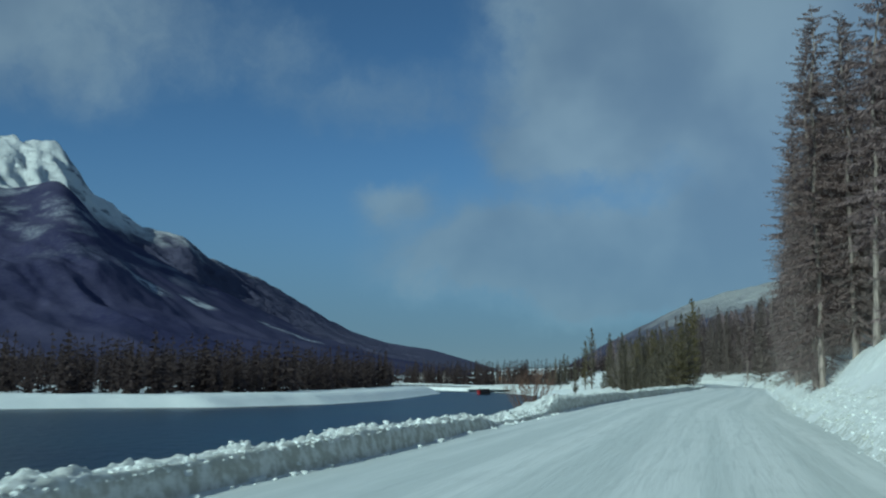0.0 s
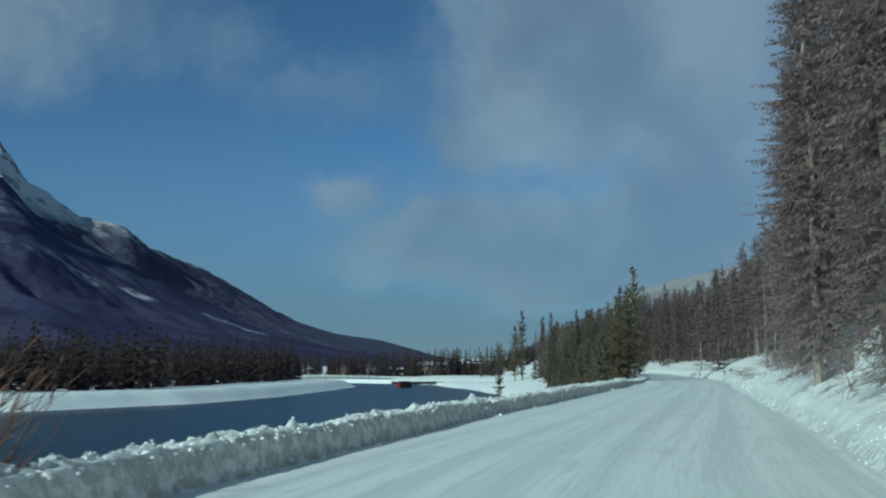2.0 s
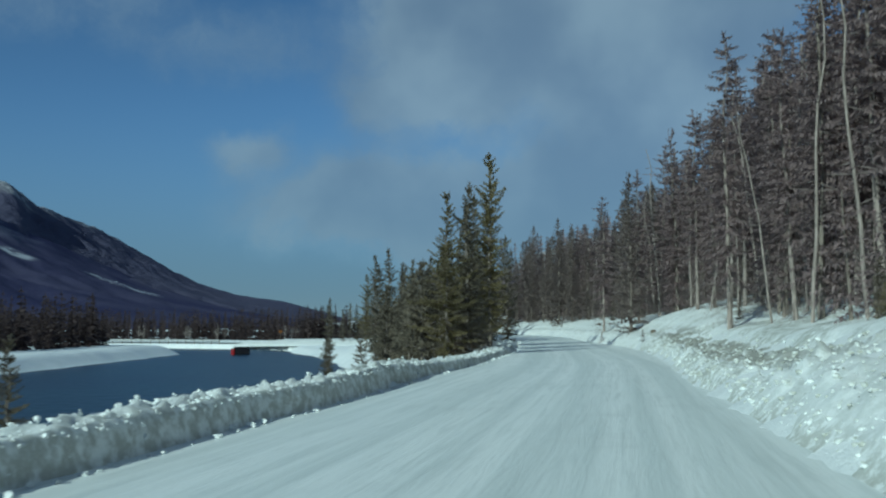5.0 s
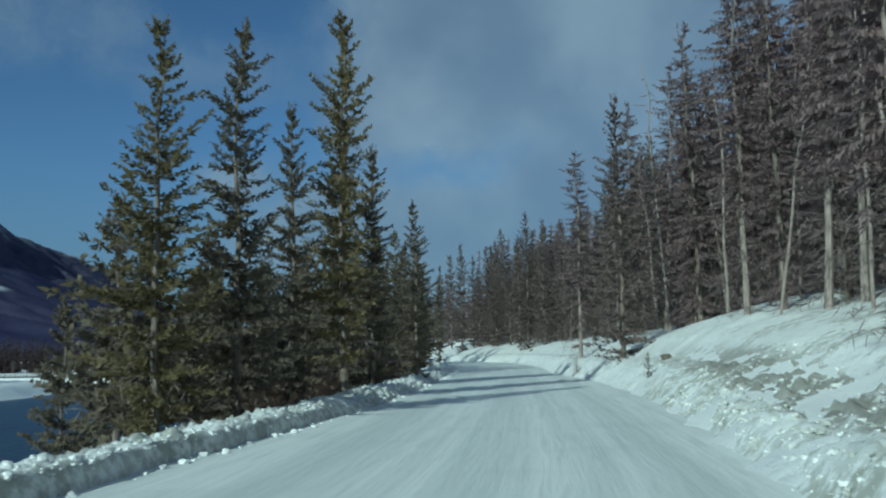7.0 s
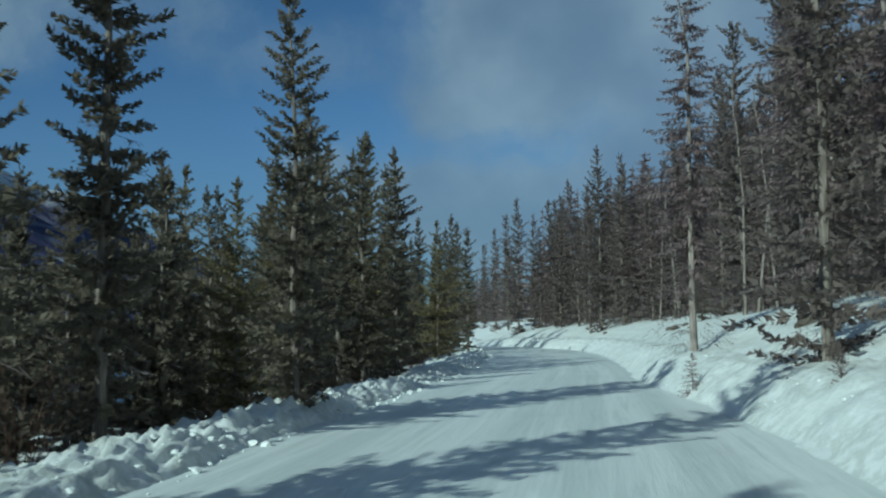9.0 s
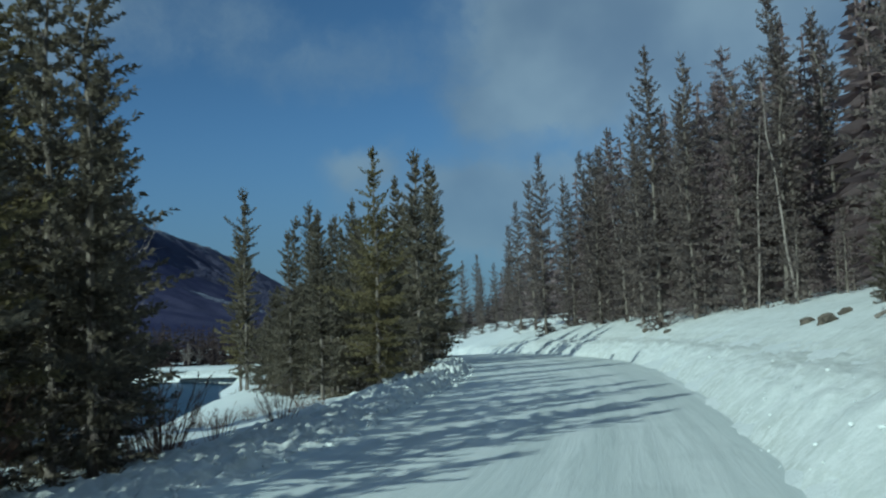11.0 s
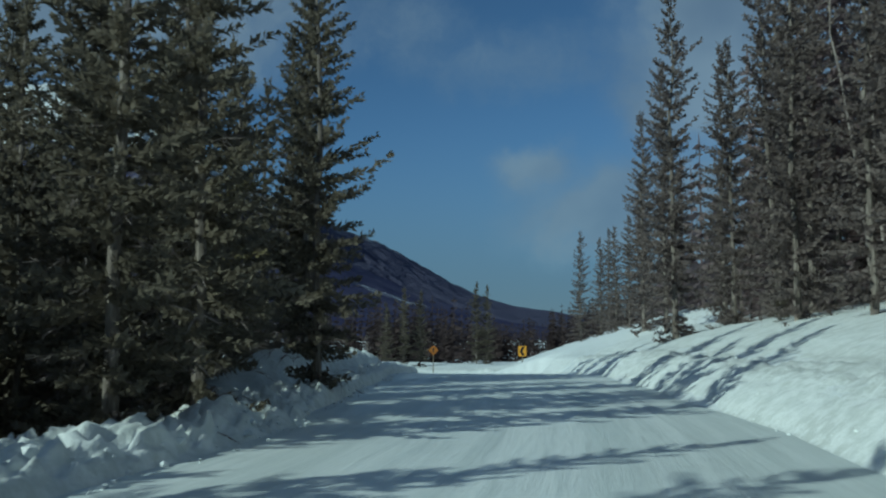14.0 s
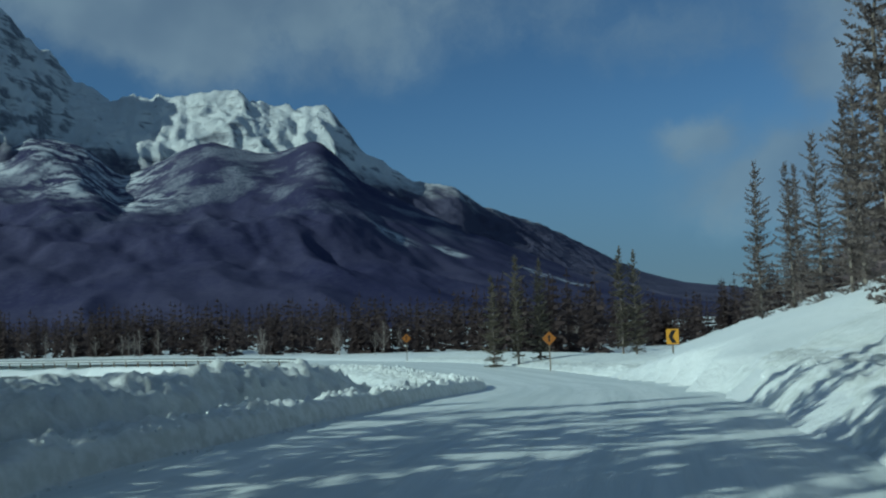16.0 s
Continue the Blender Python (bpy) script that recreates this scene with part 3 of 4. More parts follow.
# ---------------------------------------------------------------- mountains
# Skyline of the long mountain: bearing and height in degrees, distance, from near the dam.
SKYLINE = [(-80, 15, 2600), (-60, 19, 2700), (-50, 20.5, 2800), (-43.9, 17.9, 2900), (-41.5, 16.0, 2950), (-40, 14.2, 3000), (-37.9, 13.3, 3000), (-36.3, 13.6, 3000), (-33.8, 13.6, 3000),
           (-30.8, 14.0, 3000), (-28.5, 13.0, 3000), (-25.4, 13.15, 3000), (-24.4, 12.1, 3000), (-23.4, 10.75, 3000), (-21.7, 9.5, 2950), (-20, 8.45, 2950), (-17.1, 8.0, 2900),
           (-16.3, 6.95, 3100), (-15.4, 6.65, 3200), (-13.1, 5.87, 3600), (-11.6, 5.2, 3900), (-8.6, 3.5, 4200), (-6.4, 2.4, 4400), (-4.1, 1.75, 4500), (-1.6, 1.45, 4500), (0.5, 0.9, 4500), (3.0, 0.2, 4500)]
HUB = (50.2, 206.4)


# Crest of the forested ridge that stands before it.
FRONT = [(-85, 8, 2250), (-60, 9.0, 2250), (-50.6, 9.0, 2250), (-47.2, 9.45, 2250), (-43.9, 10.3, 2250), (-42.2, 11.1, 2250), (-40.7, 11.1, 2250), (-38.9, 10.4, 2230), (-37.5, 8.9, 2200), (-36.4, 9.3, 2200), (-33.8, 10.6, 2200),
         (-32.5, 11.1, 2200), (-30.9, 10.8, 2200), (-28.9, 10.3, 2200), (-27.5, 10.6, 2200), (-26.1, 11.2, 2200), (-25.1, 10.6, 2200), (-23.5, 8.8, 2200), (-21.4, 7.7, 2250), (-19.4, 6.6, 2300), (-17, 5.4, 2350), (-15.3, 4.8, 2400),
         (-12.6, 3.6, 2600), (-9.3, 2.45, 2900), (-6.4, 1.75, 3200), (-3.2, 1.0, 3400), (0.5, 0.4, 3500)]


def mountain(name, skyline, near, rows, cols, power, label, seed, spurs, crags, mat, jag=0.0):
    b = np.linspace(skyline[0][0], skyline[-1][0], cols)
    e = np.interp(b, [k[0] for k in skyline], [k[1] for k in skyline])
    dist = np.interp(b, [k[0] for k in skyline], [k[2] for k in skyline])
    for _ in range(6):
        dist[1:-1] = (dist[:-2] + dist[1:-1] + dist[2:]) / 3
        e[1:-1] = (e[:-2] + 2 * e[1:-1] + e[2:]) / 4
    e = e + 1.1 * smooth(e, 8.0, 12.5) * (0.27 - np.abs(2 * fbm(b * 0.9, b * 0 + seed, 4, seed + 5, 0.6) - 1)) * jag
    top = dist * np.tan(np.radians(e)) + 1.4
    t = np.concatenate([np.linspace(0, 1, rows), [1.06, 1.15, 1.3]])[:, None]
    r = near + (dist - near)[None, :] * t
    x, y = HUB[0] + r * np.sin(np.radians(b)), HUB[1] + r * np.cos(np.radians(b))
    g = np.where(t <= 1, np.clip(t, 0, 1) ** power, 1 - (t - 1) * 2.5)
    wide = np.array(top)
    for _ in range(500):
        wide[1:-1] = (wide[:-2] + 2 * wide[1:-1] + wide[2:]) / 4
    z = -6 + ((wide + 6)[None, :] * g + (top - wide)[None, :] * smooth(t, 0.45, 1.0) * np.where(t > 1, np.maximum(g, 0), 1))
    body = np.sin(np.pi * np.clip(t, 0, 1) ** 0.8) ** 0.8
    slant = x * 0.8 + y * 0.6
    across_it = -x * 0.6 + y * 0.8
    spur = 1 - np.abs(2 * fbm(slant * 0.0034, across_it * 0.0011, 4, seed + 3, 0.5) - 1)
    crag = 1 - np.abs(2 * fbm(slant * 0.0095, across_it * 0.0042, 5, seed + 8, 0.55) - 1)
    z = z + top[None, :] * (spurs * body * (spur - 0.72) + crags * (0.35 + 0.65 * body) * smooth(t, 0.0, 0.4) * (crag - 0.72))
    ob = mesh_object(name, np.stack([x, y, z], -1).reshape(-1, 3), grid_faces(len(t), cols), mat, smooth=True)
    return tagged(ob, label, "mountain", kind="structure")


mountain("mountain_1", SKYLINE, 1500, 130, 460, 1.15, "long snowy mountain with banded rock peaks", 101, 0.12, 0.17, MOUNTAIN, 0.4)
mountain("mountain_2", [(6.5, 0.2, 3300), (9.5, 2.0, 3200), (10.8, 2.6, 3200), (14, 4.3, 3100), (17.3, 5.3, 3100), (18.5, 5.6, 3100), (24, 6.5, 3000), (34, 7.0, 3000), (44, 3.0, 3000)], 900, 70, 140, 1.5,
         "snow-dusted mountain beyond the forest, with haze painted into its colours", 131, 0.2, 0.22, SNOWY)
mountain("mountain_3", FRONT, 620, 110, 380, 1.45, "dark forested ridge coloured blue for distance haze, below the snowy peaks", 151, 0.20, 0.07, FORESTED)


# ---------------------------------------------------------------- trees
class Shape:
    """Vertices and faces of one mesh, gathered piece by piece."""

    def __init__(self):
        self.v, self.f = [], []

    def kite(self, a, b, width, side):
        """A needle-covered twig: a thin rhomb from a to b."""
        k = len(self.v)
        m = a + (b - a) * 0.38
        self.v += [a, m + side * width, b, m - side * width]
        self.f += [(k, k + 1, k + 2, k + 3)]

    def sliver(self, a, b, width, side):
        """A fine needle-covered twig: a slim triangle from a to b."""
        k = len(self.v)
        self.v += [a, a + (b - a) * 0.42 + side * width, b]
        self.f += [(k, k + 1, k + 2)]

    def tube(self, points, radii, sides=7):
        k = len(self.v)
        for i, (p, r) in enumerate(zip(points, radii)):
            ax = (points[min(i + 1, len(points) - 1)] - points[max(i - 1, 0)]).normalized()
            s1 = ax.cross(Vector((0.31, 0.95, 0.05))).normalized()
            s2 = ax.cross(s1)
            self.v += [p + (s1 * math.cos(2 * math.pi * j / sides) + s2 * math.sin(2 * math.pi * j / sides)) * r for j in range(sides)]
        for i in range(len(points) - 1):
            for j in range(sides):
                a, b = k + i * sides + j, k + i * sides + (j + 1) % sides
                self.f.append((a, b, b + sides, a + sides))
        self.f.append(tuple(k + (len(points) - 1) * sides + j for j in range(sides)))

    def mesh(self, name, mat, parent, label=""):
        return mesh_object(name, [tuple(p) for p in self.v], self.f, mat, parent, label)


def trunk_line(rng, height, lean=0.015):
    return [Vector((rng.uniform(-lean, lean) * height * k / 8, rng.uniform(-lean, lean) * height * k / 8, height * k / 8 - (0.4 if k == 0 else 0))) for k in range(9)]


def on_line(line, h):
    height = line[-1].z
    q = min(max(h / height * 8, 0), 7.999)
    i = int(q)
    return line[i].lerp(line[i + 1], q - i)


def fir_branch(shape, rng, root, ang, length, slope, twigs, droop, fine=0.42, fat=1.0, hang=0.9):
    out = Vector((math.cos(ang), math.sin(ang), 0))
    side = Vector((-out.y, out.x, 0))
    def spine(t):
        return root + out * length * t + Vector((0, 0, length * (slope * t - droop * t * t + 0.18 * t ** 4)))
    shape.sliver(root, spine(1), 0.022, side)
    for i in range(twigs):
        t = 0.08 + 0.92 * ((i + rng.random()) / twigs) ** 0.95
        a = spine(t)
        sgn = 1 if i % 2 else -1
        l2 = (length * fine * (1 - t) + 0.13) * rng.uniform(0.65, 1.25) * fat ** 0.5
        d2 = (out * rng.uniform(0.25, 1.0) + side * sgn * rng.uniform(0.25, 1.0) + Vector((0, 0, rng.uniform(-hang, 0.3)))).normalized()
        n2 = d2.cross(Vector((rng.uniform(-0.8, 0.8), rng.uniform(-0.8, 0.8), 1))).normalized()
        shape.sliver(a, a + d2 * l2, (0.032 + l2 * 0.15) * fat, n2 * sgn)


def brush_branch(shape, rng, root, ang, length, slope, twigs, fat=1.0):
    """A spruce branch: a bottle brush of short twigs all round an upturned axis."""
    out = Vector((math.cos(ang), math.sin(ang), 0))
    side = Vector((-out.y, out.x, 0))
    bend = rng.uniform(0.12, 0.4)
    for i in range(twigs):
        t = 0.04 + 0.96 * (i + rng.random()) / twigs
        a = root + out * length * t + Vector((0, 0, length * (slope * t + bend * t * t)))
        ax = (out + Vector((0, 0, slope + 2 * bend * t))).normalized()
        q = rng.uniform(0, 6.283)
        d2 = (ax * rng.uniform(0.3, 1.0) + side * math.cos(q) * rng.uniform(0.5, 1.0) + ax.cross(side) * math.sin(q) * rng.uniform(0.35, 0.8)).normalized()
        l2 = (0.11 + 0.07 * length) * rng.uniform(0.65, 1.25) * (1.1 - 0.4 * t) * fat ** 0.5
        n2 = d2.cross(Vector((rng.uniform(-1, 1), rng.uniform(-1, 1), rng.uniform(0.2, 1)))).normalized()
        shape.sliver(a, a + d2 * l2, (0.034 + l2 * 0.24) * fat, n2)


def conifer(name, label, category, seed, height, radius, bare, whorls, per, twigs, foliage, bark, thin=0.5, dead=0, ragged=0.3, group="", power=0.8, fat=1.0):
    """A conifer: trunk, crown and, where it has them, grey dead branches below the crown."""
    rng = random.Random(seed)
    thing = tagged(new(name), label, category, group)
    line = trunk_line(rng, height)
    base = 0.006 * height + 0.03
    t = Shape()
    t.tube(line, [base * (1.25 if k == 0 else (1 - k / 8) ** 0.8) + 0.006 for k in range(9)])
    t.mesh("trunk", bark, thing)
    c = Shape()
    top = on_line(line, height * 0.985)
    brush_branch(c, rng, on_line(line, height * 0.9), 0.7, height * 0.012, height * 0.1 / (height * 0.012) - 0.2, 40)
    for k in range(26):
        a = on_line(line, height * rng.uniform(0.91, 0.995))
        q = rng.uniform(0, 6.283)
        c.sliver(a, a + Vector((math.cos(q) * 0.5, math.sin(q) * 0.5, rng.uniform(0.4, 1.2))) * 0.24, 0.05, Vector((-math.sin(q), math.cos(q), 0)))
    gap = [rng.uniform(0, 6.28), rng.uniform(0.2, 0.9)]
    for k in range(whorls):
        q = (k + rng.uniform(-0.3, 0.3)) / whorls
        h = height * (bare + (0.985 - bare) * max(q, 0) ** 0.93)
        rel = max(1 - max(q, 0), 0.02)
        low = min(1.0, 0.55 + 2.2 * q)
        reach = radius * rel ** power * low * rng.uniform(1 - ragged, 1 + ragged * 0.7) + 0.10
        n = max(3, round(per * (0.6 + 0.5 * rel)))
        a0 = rng.uniform(0, 6.28)
        for j in range(n):
            ang = a0 + 6.283 * j / n + rng.uniform(-0.35, 0.35)
            l2 = reach * rng.uniform(0.65, 1.15) * (1 - thin * 0.5 * max(0, math.cos(ang - gap[0])) * (rng.random() < gap[1]))
            if rng.random() < 0.05 + 0.12 * thin:
                continue
            slope = 0.45 - 0.75 * rel + rng.uniform(-0.12, 0.12)
            if foliage in (SPRUCE, OLIVE, FIR):
                l2 *= 1.35 if rng.random() < 0.12 else 1.0
                slope = 0.62 - 0.98 * rel + rng.uniform(-0.15, 0.15)
                brush_branch(c, rng, on_line(line, h + rng.uniform(-0.5, 0.5) * height * 0.03), ang, l2, slope, max(5, round(twigs * min(1.2, 0.35 + l2 / radius * 0.9))), fat)
                continue
            fir_branch(c, rng, on_line(line, h + rng.uniform(-0.5, 0.5) * height * (0.06 if foliage in (PINE, FIR, BROWN) else 0.025)), ang, l2, slope, max(3, round(twigs * min(1, 0.45 + l2 / radius * 0.7))), 0.28, 0.15 if foliage is BROWN else 0.22 if foliage is PINE else 0.19, fat, 1.5 if foliage in (PINE, BROWN) else 0.9)
    c.mesh("crown", foliage, thing)
    if dead:
        d2 = Shape()
        for k in range(dead):
            h = height * (0.05 + 0.72 * rng.random() ** 1.4)
            ang = rng.uniform(0, 6.283)
            out = Vector((math.cos(ang), math.sin(ang), rng.uniform(-0.45, 0.1)))
            l2 = radius * rng.uniform(0.35, 0.95) * min(1.0, 1.1 * (1 - h / height) ** 0.7)
            a = on_line(line, h)
            b = a + out * l2
            d2.sliver(a, b, 0.03, Vector((-out.y, out.x, 0)).normalized())
            for i in range(11):
                p = a.lerp(b, rng.uniform(0.2, 1.0))
                e = p + Vector((out.x * 0.4 + rng.uniform(-0.7, 0.7), out.y * 0.4 + rng.uniform(-0.7, 0.7), rng.uniform(-0.8, 0.15))) * l2 * 0.3
                d2.sliver(p, e, 0.022, Vector((rng.uniform(-1, 1), rng.uniform(-1, 1), rng.uniform(-1, 1))).normalized())
        tagged(d2.mesh("deadwood", DEAD, thing, "bare grey dead twigs"), kind="stuff")
    return thing


BUILT = []


def keep(ob):
    BUILT.append(ob)
    return ob


SPRUCES = [keep(conifer("spruce_tree", "tall dark green spruce with drooping snow-flecked branches", "spruce", 11 + k, 10.0, r * 0.9, b, 31, 6, 66, OLIVE if k in (2, 4) else SPRUCE, BARK, th, 60, rg, "spruces beside the road", pw))
           for k, (r, b, th, rg, pw) in enumerate([(1.75, 0.06, 0.3, 0.35, 0.78), (1.5, 0.08, 0.35, 0.35, 0.72), (2.1, 0.07, 0.5, 0.45, 0.8), (1.15, 0.12, 0.5, 0.5, 0.58), (1.6, 0.14, 0.5, 0.5, 0.65)])]
PINES = [keep(conifer("pine_tree", "tall slender grey-brown conifer with dead lower branches", "pine", 41 + k, 13.0, r, b, 31, 7, 46, PINE, BARK if k % 2 else PALE_BARK, th, dd, 0.35, "pines of the roadside forest", pw, 0.88))
         for k, (r, b, th, dd, pw) in enumerate([(1.7, 0.20, 0.2, 130, 0.5), (1.65, 0.12, 0.2, 120, 0.5), (1.7, 0.30, 0.3, 150, 0.45), (1.6, 0.08, 0.2, 110, 0.55), (1.65, 0.34, 0.3, 150, 0.42), (1.7, 0.05, 0.2, 100, 0.6)])]


FAR_PINES = [keep(conifer("pine_tree", "slender grey-brown conifer deep in the roadside forest", "pine", 161 + k, 13.0, r, b, 30, 6, 16, PINE, BARK, 0.2, 30, 0.35, "pines of the roadside forest", pw, 1.8))
             for k, (r, b, pw) in enumerate([(1.6, 0.25, 0.5), (1.5, 0.12, 0.55), (1.6, 0.35, 0.45)])]


THICKET = [keep(conifer("spruce_tree", "lower dark spruce crowded among the roadside trees", "spruce", 181 + k, 5.0, r, 0.02, 18, 6, 30, SPRUCE, BARK, 0.2, 20, 0.35, "spruces beside the road", 0.7, 1.5))
           for k, r in enumerate([1.15, 1.0, 1.3])]


FIRS = [keep(conifer("fir_tree", "tall narrow dark conifer with a ragged crown", "fir", 61 + k, 12.0, r * 0.92, b, 32, 6, 48, FIR, BARK, 0.2, 80, 0.3, "firs above the road", pw, 1.15))
        for k, (r, b, pw) in enumerate([(1.6, 0.04, 0.66), (1.45, 0.08, 0.58), (1.75, 0.02, 0.72)])]


TALL_PINES = [keep(conifer("pine_tree", "very tall brown pine with dense twigs at the slope's edge", "pine", 141 + k, 19.0, r, b, 52, 8, 60, BROWN, PALE_BARK, 0.15, 420, 0.3, "pines of the roadside forest", pw, 0.85))
              for k, (r, b, pw) in enumerate([(2.5, 0.16, 0.5), (2.3, 0.08, 0.55)])]
YOUNG = [keep(conifer("young_conifer", "small brown-green conifer growing under the forest edge", "conifer", 121 + k, 4.0, r, 0.05, 15, 5, 16, mat, BARK, 0.3, 14, 0.35, "young conifers under the forest edge", 0.7))
         for k, (r, mat) in enumerate([(1.0, PINE), (0.9, FIR), (1.1, PINE)])]


def small_conifer(rng, height, radius, levels=9, per=5, broad=0.2):
    """Vertices and faces of a simple layered conifer for distant woods."""
    c = Shape()
    c.tube([Vector((0, 0, -0.4)), Vector((0, 0, height * 0.5)), Vector((0, 0, height))], [0.09, 0.06, 0.01], 4)
    for k in range(levels):
        q = (k + rng.uniform(-0.3, 0.3)) / levels
        h = height * (0.04 + 0.94 * q)
        reach = radius * (1 - q) ** 0.7 * rng.uniform(0.7, 1.2) + 0.12
        for j in range(per):
            ang = rng.uniform(0, 6.283)
            out = Vector((math.cos(ang), math.sin(ang), rng.uniform(-0.6, 0.0)))
            a = Vector((0, 0, h + height * 0.03))
            side = Vector((-out.y * 0.7, out.x * 0.7, rng.uniform(0.3, 1.0))).normalized()
            c.kite(a, a + out * reach, reach * broad + 0.05, side)
    for side in (Vector((1, 0, 0)), Vector((0, 1, 0))):
        c.kite(Vector((0, 0, height * 0.88)), Vector((0, 0, height + 0.1)), 0.06, side)
    return np.array([tuple(p) for p in c.v]), c.f


FAR_KINDS = [small_conifer(random.Random(71 + k), 9.0, r, 10, 5, 0.30) for k, r in enumerate([1.15, 0.95, 1.3, 0.8, 1.05])]


SLOPE_KINDS = [small_conifer(random.Random(81 + k), 9.0, r, 22, 6, 0.11) for k, r in enumerate([1.0, 0.85, 1.15, 0.8, 0.95])]


def woods(name, places, mat, label, kinds=FAR_KINDS):
    """Many distant trees as one object; places: x, y, z, height."""
    rng = random.Random(len(places))
    vs, fs, n = [], [], 0
    for x, y, z, h in places:
        v, f = kinds[rng.randrange(5)]
        k, a = h / 9.0, rng.uniform(0, 6.283)
        wide = k ** 0.8 * rng.uniform(1.0, 1.5)
        p = np.stack([x + (v[:, 0] * math.cos(a) - v[:, 1] * math.sin(a)) * wide, y + (v[:, 0] * math.sin(a) + v[:, 1] * math.cos(a)) * wide, z + v[:, 2] * k], 1)
        vs.append(p)
        fs += [tuple(i + n for i in q) for q in f]
        n += len(v)
    return tagged(mesh_object(name, np.concatenate(vs), fs, mat), label, "woods", kind="stuff")



def bare_trunk(seed, height):
    """A standing dead pine: a pale pole with short stubs."""
    rng = random.Random(seed)
    thing = tagged(new("dead_tree"), "pale bare trunk of a dead standing pine", "dead tree", "dead trunks in the forest")
    line = trunk_line(rng, height, 0.02)
    t = Shape()
    t.tube(line, [0.07 * (1 - k / 8 * 0.7) for k in range(9)])
    t.mesh("trunk", PALE_BARK, thing)
    d2 = Shape()
    for k in range(26):
        a = on_line(line, height * rng.uniform(0.25, 0.98))
        ang = rng.uniform(0, 6.28)
        d2.kite(a, a + Vector((math.cos(ang), math.sin(ang), rng.uniform(-0.5, 0.3))) * rng.uniform(0.3, 1.0), 0.025, Vector((0, 0, 1)))
    tagged(d2.mesh("deadwood", DEAD, thing, "short broken branch stubs"), kind="stuff")
    return thing


def bush(name, label, seed, height, spread, stems, mat, category="bush"):
    """A leafless shrub of many thin upright stems."""
    rng = random.Random(seed)
    thing = tagged(new(name), label, category)
    t, tw = Shape(), Shape()
    for k in range(stems):
        ang, r = rng.uniform(0, 6.28), spread * rng.random() ** 0.6
        out = Vector((math.cos(ang), math.sin(ang), 0))
        a = out * r * 0.25
        h = height * rng.uniform(0.55, 1.0)
        b = out * r + Vector((0, 0, h))
        mid = a.lerp(b, 0.5) + Vector((rng.uniform(-0.1, 0.1), rng.uniform(-0.1, 0.1), 0)) * height * 0.3
        t.tube([a - Vector((0, 0, 0.3)), mid, b], [0.004 * height + 0.005, 0.003 * height + 0.003, 0.003], 4)
        for i in range(9):
            p = (a.lerp(mid, rng.random()) if rng.random() < 0.3 else mid.lerp(b, rng.random()))
            e = p + (out * 0.5 + Vector((rng.uniform(-0.6, 0.6), rng.uniform(-0.6, 0.6), rng.uniform(0.3, 1.0)))) * height * 0.16
            tw.kite(p, e, 0.010 + 0.0018 * height, Vector((rng.uniform(-1, 1), rng.uniform(-1, 1), 0.1)).normalized())
    tagged(t.mesh("stem_clump", mat, thing), kind="stuff")
    tagged(tw.mesh("twig_growth", mat, thing), kind="stuff")
    return thing


DEADS = [keep(bare_trunk(91 + k, 12.0)) for k in range(3)]
THICK_BUSH = keep(bush("bush", "dense leafless reddish shrub beside the water", 93, 2.2, 1.5, 70, RED_TWIGS))
BUSHES = [keep(bush("bush", "leafless reddish-brown shrub beside the water", 95 + k, 2.0, 1.2, 24, RED_TWIGS)) for k in range(2)]


def bare_tree(seed, height):
    """A leafless deciduous tree: trunk, upswept limbs and fine twigs."""
    rng = random.Random(seed)
    thing = tagged(new("bare_tree"), "leafless grey deciduous tree with fine twigs", "tree")
    line = trunk_line(rng, height, 0.03)
    t, tw = Shape(), Shape()
    t.tube(line, [0.11 * (1 - k / 8 * 0.92) for k in range(9)], 6)
    t.mesh("trunk", PALE_BARK, thing)
    limb = Shape()
    for k in range(34):
        q = rng.uniform(0.18, 0.92)
        a = on_line(line, height * q)
        ang = rng.uniform(0, 6.283)
        out = Vector((math.cos(ang), math.sin(ang), rng.uniform(0.9, 1.6)))
        l2 = height * 0.26 * (1.1 - q) * rng.uniform(0.7, 1.2)
        mid, b = a + out * l2 * 0.5, a + out * l2 + Vector((0, 0, l2 * 0.25))
        limb.tube([a, mid, b], [0.03, 0.02, 0.006], 4)
        for i in range(16):
            p = a.lerp(b, rng.uniform(0.2, 1.0))
            e = p + Vector((rng.uniform(-0.7, 0.7), rng.uniform(-0.7, 0.7), rng.uniform(0.3, 1.0))) * l2 * 0.35
            tw.kite(p, e, 0.011, Vector((rng.uniform(-1, 1), rng.uniform(-1, 1), 0.1)).normalized())
    tagged(limb.mesh("limb_growth", PALE_BARK, thing), kind="stuff")
    tagged(tw.mesh("twig_growth", DEAD, thing), kind="stuff")
    return thing


BARE = [keep(bare_tree(98 + k, 9.0)) for k in range(2)]
RNG = random.Random(5)


def plant(kind, x, y, top=None, size=None, turn=None, lean=(0, 0), z=None, label=""):
    """Stand a copy of a tree on the ground; top: the height of its tip in the world."""
    tall = max(v.co.z for v in kind.children[0].data.vertices)
    z = ground_at(x, y) - 0.15 if z is None else z
    k = (top - z) / tall if top is not None else size / tall
    m = pose(x, y, z, lean[0], lean[1], RNG.uniform(0, 360) if turn is None else turn)
    wide = k ** 0.7 if k > 1 else k ** 0.85
    ob = copy_thing(kind, m @ Matrix.Diagonal((wide, wide, k, 1)))
    if label:
        ob["label"] = label
    return ob


TAKEN = []


